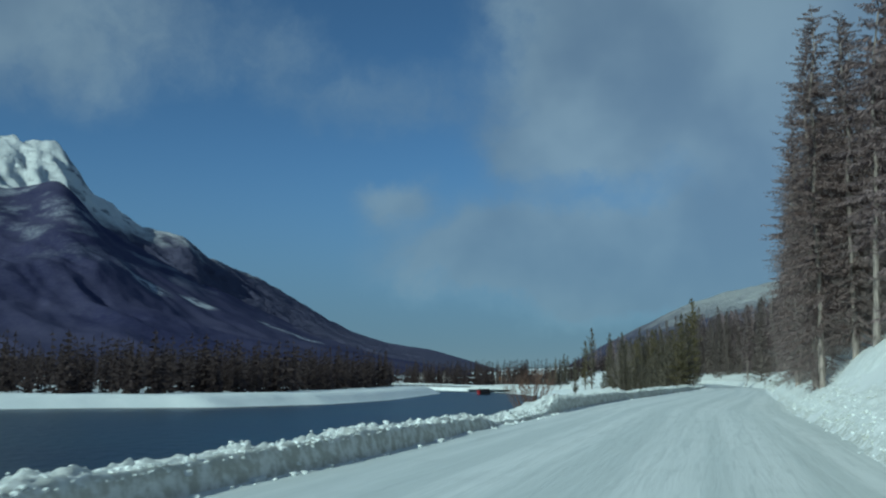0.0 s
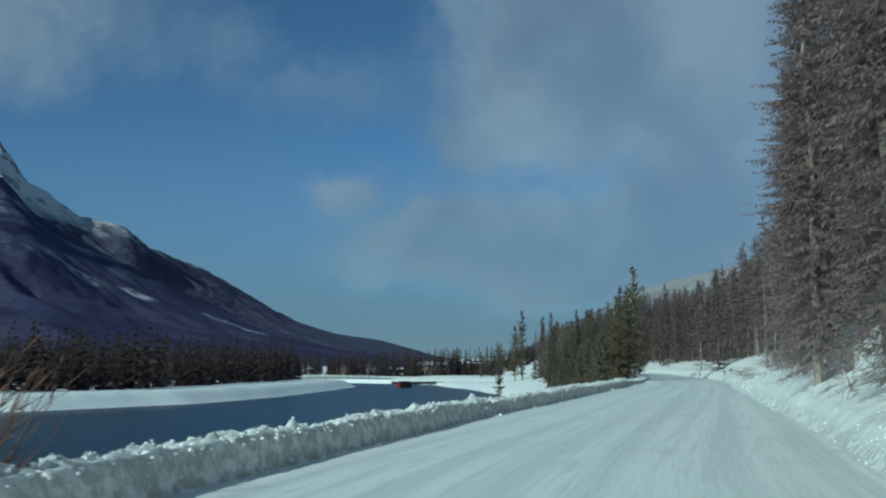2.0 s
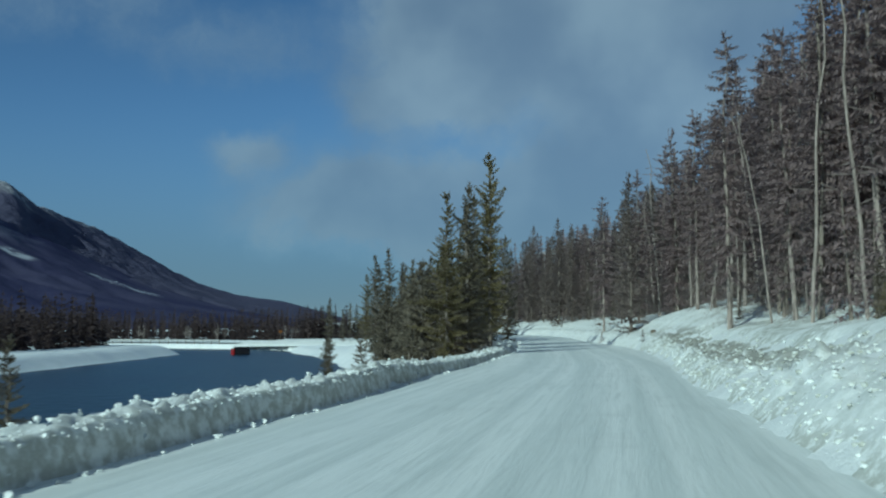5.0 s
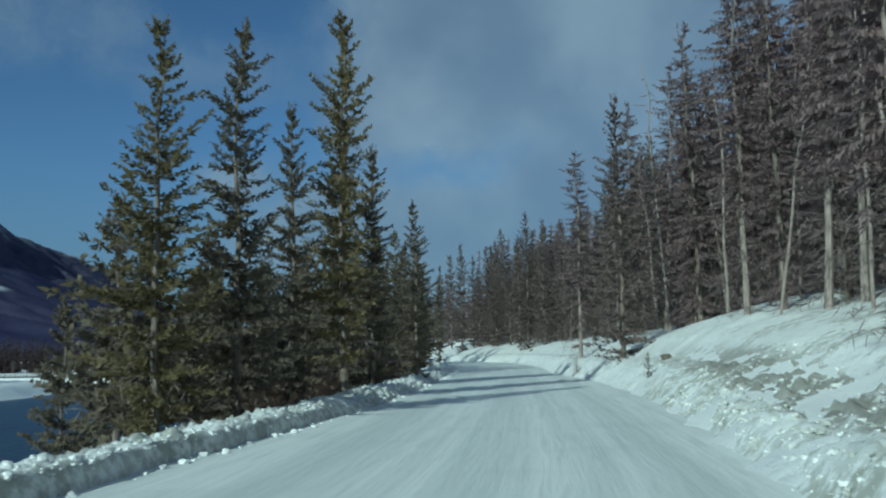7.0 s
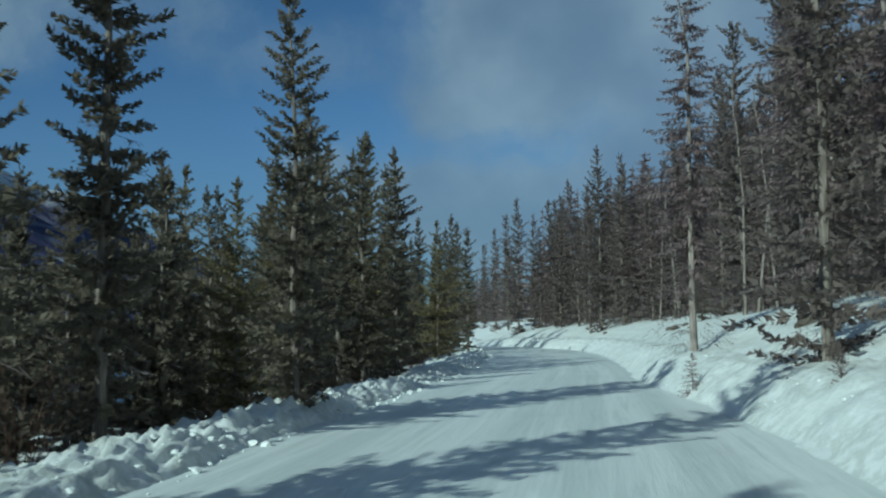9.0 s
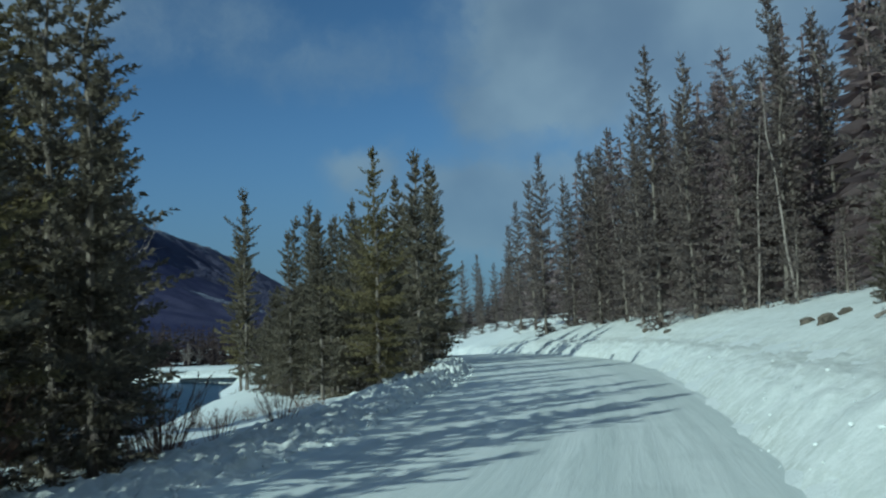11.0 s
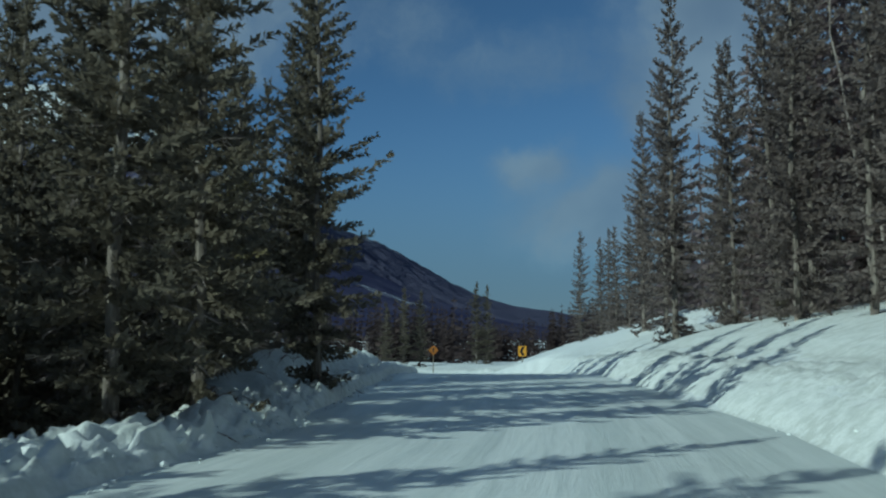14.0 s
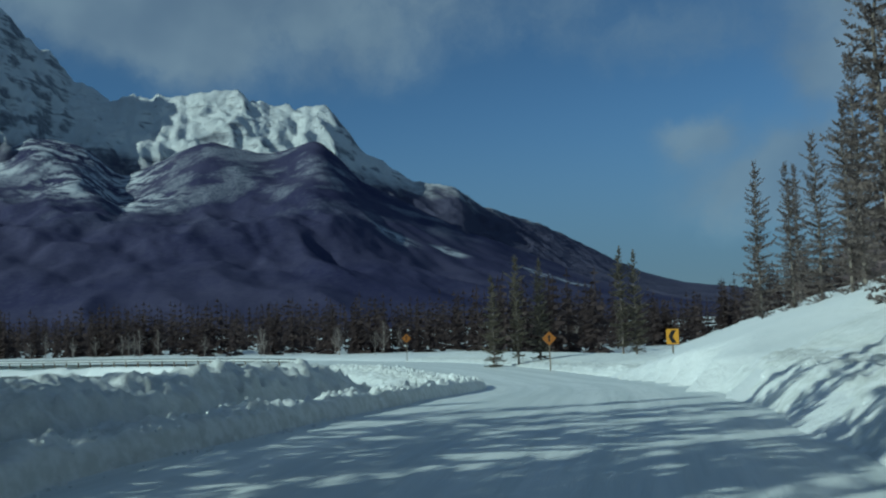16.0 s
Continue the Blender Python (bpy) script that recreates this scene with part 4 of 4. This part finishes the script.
def stand(kinds, rows, label=""):
    for x, y, top, k in rows:
        plant(kinds[k], x, y, top, label=label)
        TAKEN.append((x, y))


# Spruces and pines between the road and the river: x, y, height of the tip, kind.
stand(SPRUCES, [
    (17.2, 80.7, 2.5, 3), (18.3, 83.5, 1.4, 0), (22.6, 95.0, 1.2, 1), (24.0, 103.0, 1.6, 0), (25.3, 182.2, 4.7, 3), (29.0, 116.3, 8.1, 2), (30.4, 118.5, 9.0, 0), (33.1, 125.9, 11.9, 4), (31.6, 125.1, 8.8, 1), (33.4, 133.6, 10.5, 1), (34.8, 135.5, 9.9, 3), (37.1, 139.3, 8.2, 1), (36.6, 152.7, 9.2, 0), (39.4, 156.4, 8.3, 3),
    (33.0, 140.0, 4.6, 1), (34.5, 146.0, 5.2, 0), (30.3, 160.3, 8.9, 1), (28.5, 150.0, 6.5, 0), (32.0, 156.0, 7.5, 2),
    (38.2, 153.0, 8.0, 0), (36.9, 155.6, 8.4, 1), (39.0, 163.0, 5.5, 0), (37.4, 162.2, 6.2, 1), (38.3, 158.5, 9.3, 4), (36.0, 160.5, 9.6, 0), (35.0, 157.5, 8.6, 2), (37.6, 164.0, 9.8, 0), (34.0, 165.0, 8.0, 1), (39.2, 161.5, 8.6, 0), (36.3, 164.5, 9.6, 4), (38.0, 165.8, 7.6, 1), (37.4, 167.0, 7.4, 0), (35.2, 166.4, 8.6, 1), (36.4, 166.0, 9.5, 1), (36.2, 168.0, 8.0, 0), (33.0, 171.0, 8.0, 0),
    (42.7, 181.1, 8.5, 2), (44.2, 177.4, 7.7, 3), (43.8, 185.6, 6.8, 1), (43.5, 195.2, 8.4, 3), (45.1, 192.9, 9.9, 1), (45.0, 195.6, 10.7, 1), (40.5, 182.7, 6.5, 3), (44.1, 197.2, 9.3, 0), (45.1, 201.4, 10.3, 1),
    (32.8, 209.7, 12.0, 3), (31.8, 212.7, 9.1, 4), (42.3, 201.0, 7.4, 0), (42.8, 199.0, 7.0, 0), (37.0, 211.0, 11.0, 0), (43.0, 207.5, 12.0, 3), (42.4, 208.2, 10.1, 1), (41.5, 188.0, 6.4, 0), (36.5, 147.0, 6.0, 0), (37.5, 150.5, 6.2, 3), (34.0, 151.0, 6.0, 0), (35.5, 143.5, 5.0, 2), (41.0, 193.0, 8.5, 0), (38.5, 189.0, 6.5, 1), (39.5, 203.0, 9.0, 1),
    (37.6, 296.4, 8.0, 3), (38.8, 297.0, 7.6, 1), (32.6, 276.0, 6.3, 3), (34.0, 277.5, 6.0, 1), (31.0, 275.0, 4.8, 0)])
# Conifers along the forest's edge above the road.
stand(FIRS, [
    (56.3, 194.0, 16.0, 0), (57.5, 192.0, 15.0, 2), (58.5, 188.0, 12.8, 2), (57.0, 205.0, 11.8, 1), (54.0, 220.0, 15.6, 0), (54.6, 231.2, 15.2, 1), (55.7, 216.5, 12.0, 0), (53.8, 236.0, 14.1, 0),
    (50.2, 271.7, 11.3, 2), (53.3, 290.0, 13.6, 0), (53.4, 244.0, 9.2, 0), (52.8, 252.0, 9.4, 2), (51.9, 262.0, 9.6, 0), (55.5, 262.0, 11.0, 2), (57.0, 248.0, 13.0, 0), (56.2, 209.0, 13.0, 2), (57.4, 212.5, 14.5, 0), (57.6, 217.5, 15.0, 1), (56.6, 225.0, 14.5, 2), (58.6, 220.0, 16.0, 0), (57.0, 200.6, 13.9, 1), (60.2, 222.8, 18.0, 0), (55.0, 256.0, 14.0, 1), (46.1, 137.8, 13.0, 2)])
stand(PINES, [
    (47.5, 148.4, 12.6, 0), (48.7, 143.2, 14.1, 1), (41.4, 111.7, 15.3, 0), (46.5, 120.5, 15.0, 4), (47.0, 128.0, 15.5, 2), (25.8, 69.1, 15.0, 0)])
stand(TALL_PINES, [
    (17.9, 45.0, 20.0, 0), (19.2, 49.0, 20.0, 1), (18.9, 43.5, 19.0, 1), (20.5, 47.0, 20.0, 0), (20.2, 41.5, 19.0, 0), (22.0, 45.0, 20.0, 1), (21.0, 52.5, 19.5, 0), (22.6, 55.0, 19.0, 1), (24.5, 50.0, 19.5, 0), (24.0, 58.5, 18.5, 1), (26.0, 61.0, 18.0, 0), (21.9, 58.8, 18.5, 1), (23.6, 62.6, 17.5, 0), (25.0, 66.2, 16.5, 1), (27.0, 72.0, 16.0, 0)])


def wood(kinds, count, s_lo, s_hi, w_lo, w_hi, tall, room, seed):
    """A stand of trees on the right-hand slope, at least room metres from one another."""
    rng = random.Random(seed)
    made, tries = 0, 0
    while made < count and tries < count * 30:
        tries += 1
        s = S0 + rng.uniform(s_lo, s_hi)
        w2 = w_lo + (w_hi - w_lo) * rng.random() ** 1.3
        v = float(np.interp(s, *RIGHT_EDGE)) + w2
        x, y = (float(q[0]) for q in place(np.array([s]), np.array([v])))
        if any((x - a) ** 2 + (y - b) ** 2 < room * room for a, b in TAKEN):
            continue
        TAKEN.append((x, y))
        z = ground_at(x, y)
        pool = FAR_PINES if kinds is PINES and w2 > 6.8 else kinds
        plant(pool[rng.randrange(len(pool))], x, y, size=rng.uniform(*tall), z=z - 0.15, lean=(rng.uniform(-3, 3), rng.uniform(-3, 3)) if kinds is not DEADS else (rng.gauss(0, 5), rng.gauss(-2, 5)))
        made += 1


wood(PINES, 62, 5, 75, 3.2, 11, (15.0, 18.0), 1.3, 201)
wood(DEADS, 20, 92, 150, 4.4, 7.0, (8.0, 13.0), 1.7, 204)
wood(PINES, 44, 75, 112, 5.0, 11, (13.2, 15.6), 1.2, 207)
wood(PINES, 46, 112, 152, 5.0, 11, (12.0, 14.8), 1.2, 208)
wood(FIRS, 52, 152, 226, 5.6, 14, (10.5, 14.0), 1.5, 202)
wood(PINES, 18, 152, 226, 5.6, 15, (10.5, 14.0), 1.5, 212)
wood(DEADS, 8, 5, 75, 3.2, 8, (8.0, 12.0), 0.8, 205)
wood(DEADS, 16, 152, 226, 5.2, 9, (7.0, 11.0), 0.8, 209)
wood(SPRUCES, 14, -10, 240, 3.2, 5.0, (1.0, 3.2), 0.9, 206)
# young growth under the forest's edge
wood(YOUNG, 34, 12, 80, 3.6, 9, (2.0, 5.0), 0.8, 221)
wood(YOUNG, 44, 80, 152, 5.2, 11, (2.0, 5.0), 0.8, 222)
wood(YOUNG, 46, 152, 228, 5.4, 11, (1.8, 4.5), 0.8, 223)


def filler(count, s_lo, s_hi, tall, seed):
    """Lower spruces that close the strip between the road and the river."""
    rng = random.Random(seed)
    made = 0
    for _ in range(count * 30):
        if made == count:
            break
        s = S0 + rng.uniform(s_lo, s_hi)
        v = float(np.interp(s, *LEFT_EDGE)) - 4.0 - 8.5 * rng.random()
        x, y = (float(q[0]) for q in place(np.array([s]), np.array([v])))
        if x < float(np.interp(y, *zip(*NEAR_SHORE))) + 2.0 or 160 < y < 182 or (y >= 182 and x < 46.85 - 0.306 * (y - 158.6) + 1.2):
            continue
        if any((x - a) ** 2 + (y - b) ** 2 < 1.2 for a, b in TAKEN):
            continue
        TAKEN.append((x, y))
        plant(THICKET[made % 3], x, y, size=rng.uniform(*tall))
        made += 1


filler(44, 121, 180, (3.6, 6.2), 231)
filler(44, 192, 213, (3.8, 6.4), 232)
stand(SPRUCES, [(41.5, 206.0, 9.3, 0), (40.5, 209.0, 9.5, 1), (41.8, 211.5, 10.0, 0), (39.5, 206.0, 8.5, 2), (40.0, 212.5, 10.0, 1), (39.5, 199.0, 8.2, 0), (38.0, 203.5, 8.8, 1), (41.0, 197.2, 8.0, 0), (38.8, 195.5, 7.6, 1), (36.5, 207.0, 9.5, 0), (39.8, 190.8, 7.0, 1), (41.2, 203.8, 9.0, 2)])


def scatter(count, seed, area, tall):
    rng = random.Random(seed)
    xy = [area(rng) for _ in range(count)]
    z = ground_height(np.array([p[0] for p in xy]), np.array([p[1] for p in xy]))
    return [(x, y, float(q) - 0.1, rng.uniform(*tall)) for (x, y), q in zip(xy, z)]


def across(rng):
    """A place in the woods on the other side of the river."""
    y = rng.uniform(95, 292)
    return float(np.interp(y, *zip(*FAR_SHORE))) - 14 - 70 * rng.random() ** 1.5, y


def upslope(rng, lo, hi):
    """A place deep in the forest above the road."""
    s, v = S0 + rng.uniform(lo, hi), 11.0 + 46 * rng.random() ** 1.8
    x, y = place(np.array([s]), np.array([v]))
    return float(x[0]), float(y[0])


woods("far_woods", scatter(1000, 301, across, (5.5, 10.0)), FARWOOD, "dark conifer woods across the river")
def valley(rng):
    """A place in the woods behind the dam."""
    x = rng.uniform(-330, 34)
    return x, (331 - 0.15 * x if x < 22 else 305) + 120 * rng.random() ** 2.2


def valley_east(rng):
    """A place in the low woods beyond the bend."""
    return rng.uniform(20, 85), 330 + 90 * rng.random() ** 1.6


def hill_end(rng):
    """A place on the wooded rise past the bend."""
    y = rng.uniform(238, 420)
    return 56 + 0.05 * (y - 240) + 60 * rng.random() ** 1.2, y


woods("valley_woods", scatter(1900, 302, valley, (6.0, 9.5)) + scatter(420, 306, valley_east, (4.5, 7.0)), FARWOOD, "dark conifer woods on the valley floor")
for k in range(26):
    x = RNG.uniform(-90, 30)
    plant(BARE[k % 2], x, 327 - 0.15 * x + RNG.uniform(-3, 3), size=RNG.uniform(2.5, 5.0))
woods("rise_woods", scatter(240, 304, hill_end, (8.0, 12.0)), PINE, "brown-green conifers on the rise past the bend")
woods("hill_woods", scatter(520, 303, lambda rng: upslope(rng, -20, 112), (14.5, 17.5)) + scatter(620, 305, lambda rng: upslope(rng, 112, 238), (10.5, 14.0)), PINE, "dense brown-green conifer forest on the slope", SLOPE_KINDS)
for x, y, h in [(3.5, 38.2, 1.9)]:
    plant(THICK_BUSH, x, y, size=h)
for x, y, h in [(-1.0, 31.0, 2.0), (8.5, 60.0, 2.0), (12.0, 72.0, 1.8)]:
    plant(BUSHES[0 if y > 41 else 1], x, y, size=h)
for k in range(20):
    s = S0 + RNG.uniform(126, 182)
    v = float(np.interp(s, *LEFT_EDGE)) - RNG.uniform(3.0, 5.5)
    x, y = (float(q[0]) for q in place(np.array([s]), np.array([v])))
    plant(BUSHES[k % 2], x, y, size=RNG.uniform(0.8, 2.0))
for k in range(12):
    plant(BUSHES[k % 2], RNG.uniform(37.0, 41.0), RNG.uniform(174.0, 181.0), size=RNG.uniform(0.35, 0.7))
for x, y, h, k in [(35.4, 172.0, 9.0, 0), (33.2, 171.0, 9.5, 1), (34.2, 175.0, 7.5, 0), (31.0, 168.5, 8.0, 1)]:
    plant(BARE[k], x, y, size=h)
plant(YOUNG[0], 17.5, 45.0, size=1.9)
plant(YOUNG[1], 42.6, 126.1, size=0.9)
plant(YOUNG[2], 45.3, 142.3, size=1.1)
plant(YOUNG[1], 45.0, 135.3, size=0.8)
for ob in BUILT:
    for o in ob.children_recursive:
        bpy.data.objects.remove(o)
    bpy.data.objects.remove(ob)


# ---------------------------------------------------------------- snow clods
def clod_mesh(seed):
    rng = random.Random(seed)
    bm = bmesh.new()
    bmesh.ops.create_icosphere(bm, subdivisions=1, radius=1.0)
    for v in bm.verts:
        v.co *= rng.uniform(0.45, 1.25)
        v.co.z *= 0.8
    return np.array([tuple(v.co) for v in bm.verts]), [tuple(v.index for v in f.verts) for f in bm.faces], bm.free()


CLODS = [clod_mesh(k)[:2] for k in range(6)]


def clods(name, rows, mat, label):
    rng = random.Random(3)
    vs, fs, n = [], [], 0
    for x, y, z, r in rows:
        v, f = CLODS[rng.randrange(6)]
        a = rng.uniform(0, 6.28)
        p = np.stack([v[:, 0] * math.cos(a) - v[:, 1] * math.sin(a), v[:, 0] * math.sin(a) + v[:, 1] * math.cos(a), v[:, 2]], 1) * r
        vs.append(p + (x, y, z))
        fs += [tuple(i + n for i in q) for q in f]
        n += len(v)
    return tagged(mesh_object(name, np.concatenate(vs), fs, mat), label, "snow clods", kind="stuff")


def clod_rows(seed, count, s_lo, s_hi, edge, sign, height, spread, size):
    rng = np.random.default_rng(seed)
    s = S0 + rng.uniform(s_lo, s_hi, count)
    w2 = spread[0] + (spread[1] - spread[0]) * rng.random(count) ** 1.5
    v = edge(s) + sign * w2
    x, y = place(s, v)
    r = size[0] + (size[1] - size[0]) * rng.random(count) ** 4
    z = np.maximum(height(s, v), road_z(s)) + r * 0.25
    return list(zip(x.tolist(), y.tolist(), z.tolist(), r.tolist()))


clods("snow_crumbs", clod_rows(1, 3600, -5, 235, left_edge, -1, left_bank_height, (-0.22, 0.9), (0.015, 0.085))
      + clod_rows(7, 3400, 0, 130, left_edge, -1, left_bank_height, (0.08, 0.7), (0.018, 0.055))
      + clod_rows(2, 500, -5, 85, right_edge, 1, right_bank_height, (-0.2, 1.4), (0.012, 0.045))
      + clod_rows(4, 600, 85, 240, right_edge, 1, right_bank_height, (-0.1, 1.6), (0.012, 0.04)), SNOW, "loose lumps of ploughed snow along the road edges")
clods("dirty_snow_clods", clod_rows(8, 3400, 84, 126, right_edge, 1, right_bank_height, (0.05, 2.8), (0.015, 0.07)) + clod_rows(9, 1200, 14, 48, right_edge, 1, right_bank_height, (0.1, 1.6), (0.015, 0.06)), BANK_R, "dirty lumps of ploughed snow on the bank beside the road")


# ---------------------------------------------------------------- signs on the bend
def box(bm, lo, hi):
    r = bmesh.ops.create_cube(bm, size=1.0)
    for v in r["verts"]:
        v.co = Vector([(a + b) / 2 + c * (b - a) for a, b, c in zip(lo, hi, v.co)])
    return bm


def plate(points, y0, y1):
    """A flat plate with the outline given in x and z, from y0 to y1."""
    bm = bmesh.new()
    f = bm.faces.new([bm.verts.new((x, y0, z)) for x, z in points])
    g = bmesh.ops.extrude_face_region(bm, geom=[f])
    for v in g["geom"]:
        if isinstance(v, bmesh.types.BMVert):
            v.co.y = y1
    bmesh.ops.recalc_face_normals(bm, faces=bm.faces)
    return bm


def post(bm, h):
    box(bm, (-0.04, 0.012, -0.4), (0.04, 0.075, h))
    return bm


def chevron_sign(x, y, z, turn):
    thing = tagged(new("chevron_sign"), "yellow road sign with a black left-pointing chevron on a post", "road sign")
    thing.matrix_world = pose(x, y, z, 0, 0, turn)
    part("post", post(bmesh.new(), 2.0), WOODPOST, thing)
    part("plate", plate([(-0.32, 1.25), (0.32, 1.25), (0.32, 2.05), (-0.32, 2.05)], -0.006, 0.006), YELLOW, thing, "yellow sign plate")
    part("chevron", plate([(0.20, 1.31), (-0.03, 1.31), (-0.22, 1.65), (-0.03, 1.99), (0.20, 1.99), (0.01, 1.65)], -0.012, -0.0065), BLACK, thing, "black arrow mark")
    return thing


def diamond_sign(x, y, z, turn, mat, label, size=0.45):
    thing = tagged(new("diamond_sign"), label, "road sign")
    thing.matrix_world = pose(x, y, z, 0, 0, turn)
    part("post", post(bmesh.new(), 2.2), WOODPOST, thing)
    c = 1.75
    part("plate", plate([(0, c - size), (size, c), (0, c + size), (-size, c)], -0.006, 0.006), mat, thing, "diamond sign plate")
    part("symbol", plate([(0.05, c - 0.22), (0.05, c + 0.06), (0.13, c + 0.06), (0, c + 0.24), (-0.13, c + 0.06), (-0.05, c + 0.06), (-0.05, c - 0.22)], -0.012, -0.0065), BLACK, thing, "dark arrow symbol")
    return thing


chevron_sign(45.7, 257.0, -1.55, 12)
diamond_sign(37.2, 266.0, -1.75, 10, ORANGE, "small orange diamond warning sign on a post")
diamond_sign(17.5, 292.0, -1.9, 18, ORANGE, "small orange diamond sign far along the road")


# ---------------------------------------------------------------- the red float on the river
def float_tank(x, y, turn):
    thing = tagged(new("float_tank"), "dark steel float with a red end, moored on the river", "float")
    thing.matrix_world = pose(x, y, WATER_Z - 0.15, 0, 0, turn)
    bm = bmesh.new()
    box(bm, (-1.4, -0.85, 0), (1.5, 0.85, 1.55))
    bmesh.ops.bevel(bm, geom=[e for e in bm.edges], offset=0.2, segments=2, affect="EDGES")
    part("hull", bm, TAR, thing, "dark weathered steel hull")
    bm = bmesh.new()
    box(bm, (-1.75, -0.75, 0), (-1.35, 0.75, 1.3))
    bmesh.ops.bevel(bm, geom=[e for e in bm.edges], offset=0.12, segments=2, affect="EDGES")
    part("end_cap", bm, RED, thing, "faded red end")
    bm = bmesh.new()
    box(bm, (-1.3, -0.65, 1.5), (1.3, 0.65, 1.62))
    part("deck", bm, TAR, thing)
    return thing


float_tank(11.0, 253.0, 20)


# ---------------------------------------------------------------- along the dam and the slope
def guard_rail(s_lo, s_hi):
    """A low timber and steel rail along the dam, one post every 2.6 m."""
    thing = tagged(new("guard_rail"), "low roadside guard rail on posts along the dam", "guard rail")
    pts = []
    post_mesh = None
    for k, s in enumerate(np.arange(s_lo, s_hi, 2.6)):
        x, y = (float(q[0]) for q in place(np.array([s]), np.array([float(np.interp(s, *LEFT_EDGE)) - 1.5])))
        z = float(road_z(np.array([s]))[0])
        pts.append(Vector((x, y, z + 0.66)))
        if post_mesh is None:
            bm = box(bmesh.new(), (-0.07, -0.07, -0.3), (0.07, 0.07, 0.72))
            bmesh.ops.bevel(bm, geom=list(bm.edges), offset=0.015, segments=1, affect="EDGES")
            post_mesh = bpy.data.meshes.new("post")
            bm.to_mesh(post_mesh)
            bm.free()
            post_mesh.materials.append(WOODPOST)
        o = new("post", post_mesh)
        o.parent = thing
        o.location = (x, y, z)
    for drop, mat, label in ((0.0, STEEL, "weathered steel rail"), (0.14, SNOW, "snow packed against the rail"), (0.3, STEEL, "weathered steel rail")):
        r = Shape()
        r.tube([p - Vector((0, 0, drop)) for p in pts], [0.09] * len(pts), 6)
        r.mesh("rail" if mat is STEEL else "snow_cover", mat, thing, label)
    return thing


guard_rail(S0 + 322, S0 + 420)


def boulder(x, y, r, seed):
    rng = random.Random(seed)
    bm = bmesh.new()
    bmesh.ops.create_icosphere(bm, subdivisions=2, radius=r)
    off = Vector((rng.uniform(0, 50), rng.uniform(0, 50), 0))
    for v in bm.verts:
        v.co *= 0.75 + 0.6 * noise.noise(v.co / r * 1.3 + off)
        v.co.z *= 0.7
    me = bpy.data.meshes.new("boulder")
    bm.to_mesh(me)
    bm.free()
    me.materials.append(ROCK)
    ob = new("boulder", me)
    s, v = locate(np.array([x]), np.array([y]))
    z = float(right_bank_height(s, v)[0]) if float((v - right_edge(s))[0]) < 7 else ground_at(x, y)
    ob.matrix_world = pose(x, y, z + 0.1 * r, 0, 0, rng.uniform(0, 360))
    return tagged(ob, "brown rock poking out of the snow bank", "rock", "rocks on the bank")


for k, (x, y, r) in enumerate([(53.8, 169.0, 0.32), (54.6, 169.8, 0.22), (54.1, 171.0, 0.25), (55.9, 191.3, 0.26), (56.0, 196.0, 0.3), (48.4, 143.4, 0.34), (49.0, 144.6, 0.25), (47.4, 141.8, 0.22), (30.5, 81.1, 0.25), (29.3, 77.6, 0.3), (22.3, 57.4, 0.25), (44.0, 128.0, 0.24)]):
    boulder(x, y, r, 400 + k)


def fallen_branch(x, y, length, turn, seed):
    """A dead branch lying on the snow, with a few side twigs."""
    rng = random.Random(seed)
    thing = tagged(new("fallen_branch"), "dead grey branch lying on the snow", "branch", "fallen branches")
    s, v = locate(np.array([x]), np.array([y]))
    z = float(right_bank_height(s, v)[0]) if float((v - right_edge(s))[0]) < 7 else ground_at(x, y)
    thing.matrix_world = pose(x, y, z + 0.06, rng.uniform(-6, 6), rng.uniform(-14, 4), turn)
    r = Shape()
    r.tube([Vector((0, 0, 0)), Vector((length * 0.5, 0.08, 0.06)), Vector((length, 0, 0.1))], [0.045, 0.032, 0.012], 5)
    r.mesh("stem", BARK, thing)
    tw = Shape()
    for k in range(14):
        q = rng.uniform(0.2, 1.0)
        a = Vector((length * q, 0.05, 0.06))
        tw.kite(a, a + Vector((rng.uniform(0.1, 0.5), rng.uniform(-0.5, 0.5), rng.uniform(0.0, 0.45))) * length * 0.35, 0.018, Vector((0, 0.3, 1)).normalized())
    tagged(tw.mesh("twig_growth", DEAD, thing), kind="stuff")
    return thing


for k in range(13):
    s = S0 + RNG.uniform(60, 238)
    v = float(np.interp(s, *RIGHT_EDGE)) + RNG.uniform(3.2, 7.5)
    x, y = (float(q[0]) for q in place(np.array([s]), np.array([v])))
    fallen_branch(x, y, RNG.uniform(0.7, 1.6), RNG.uniform(0, 360), 500 + k)
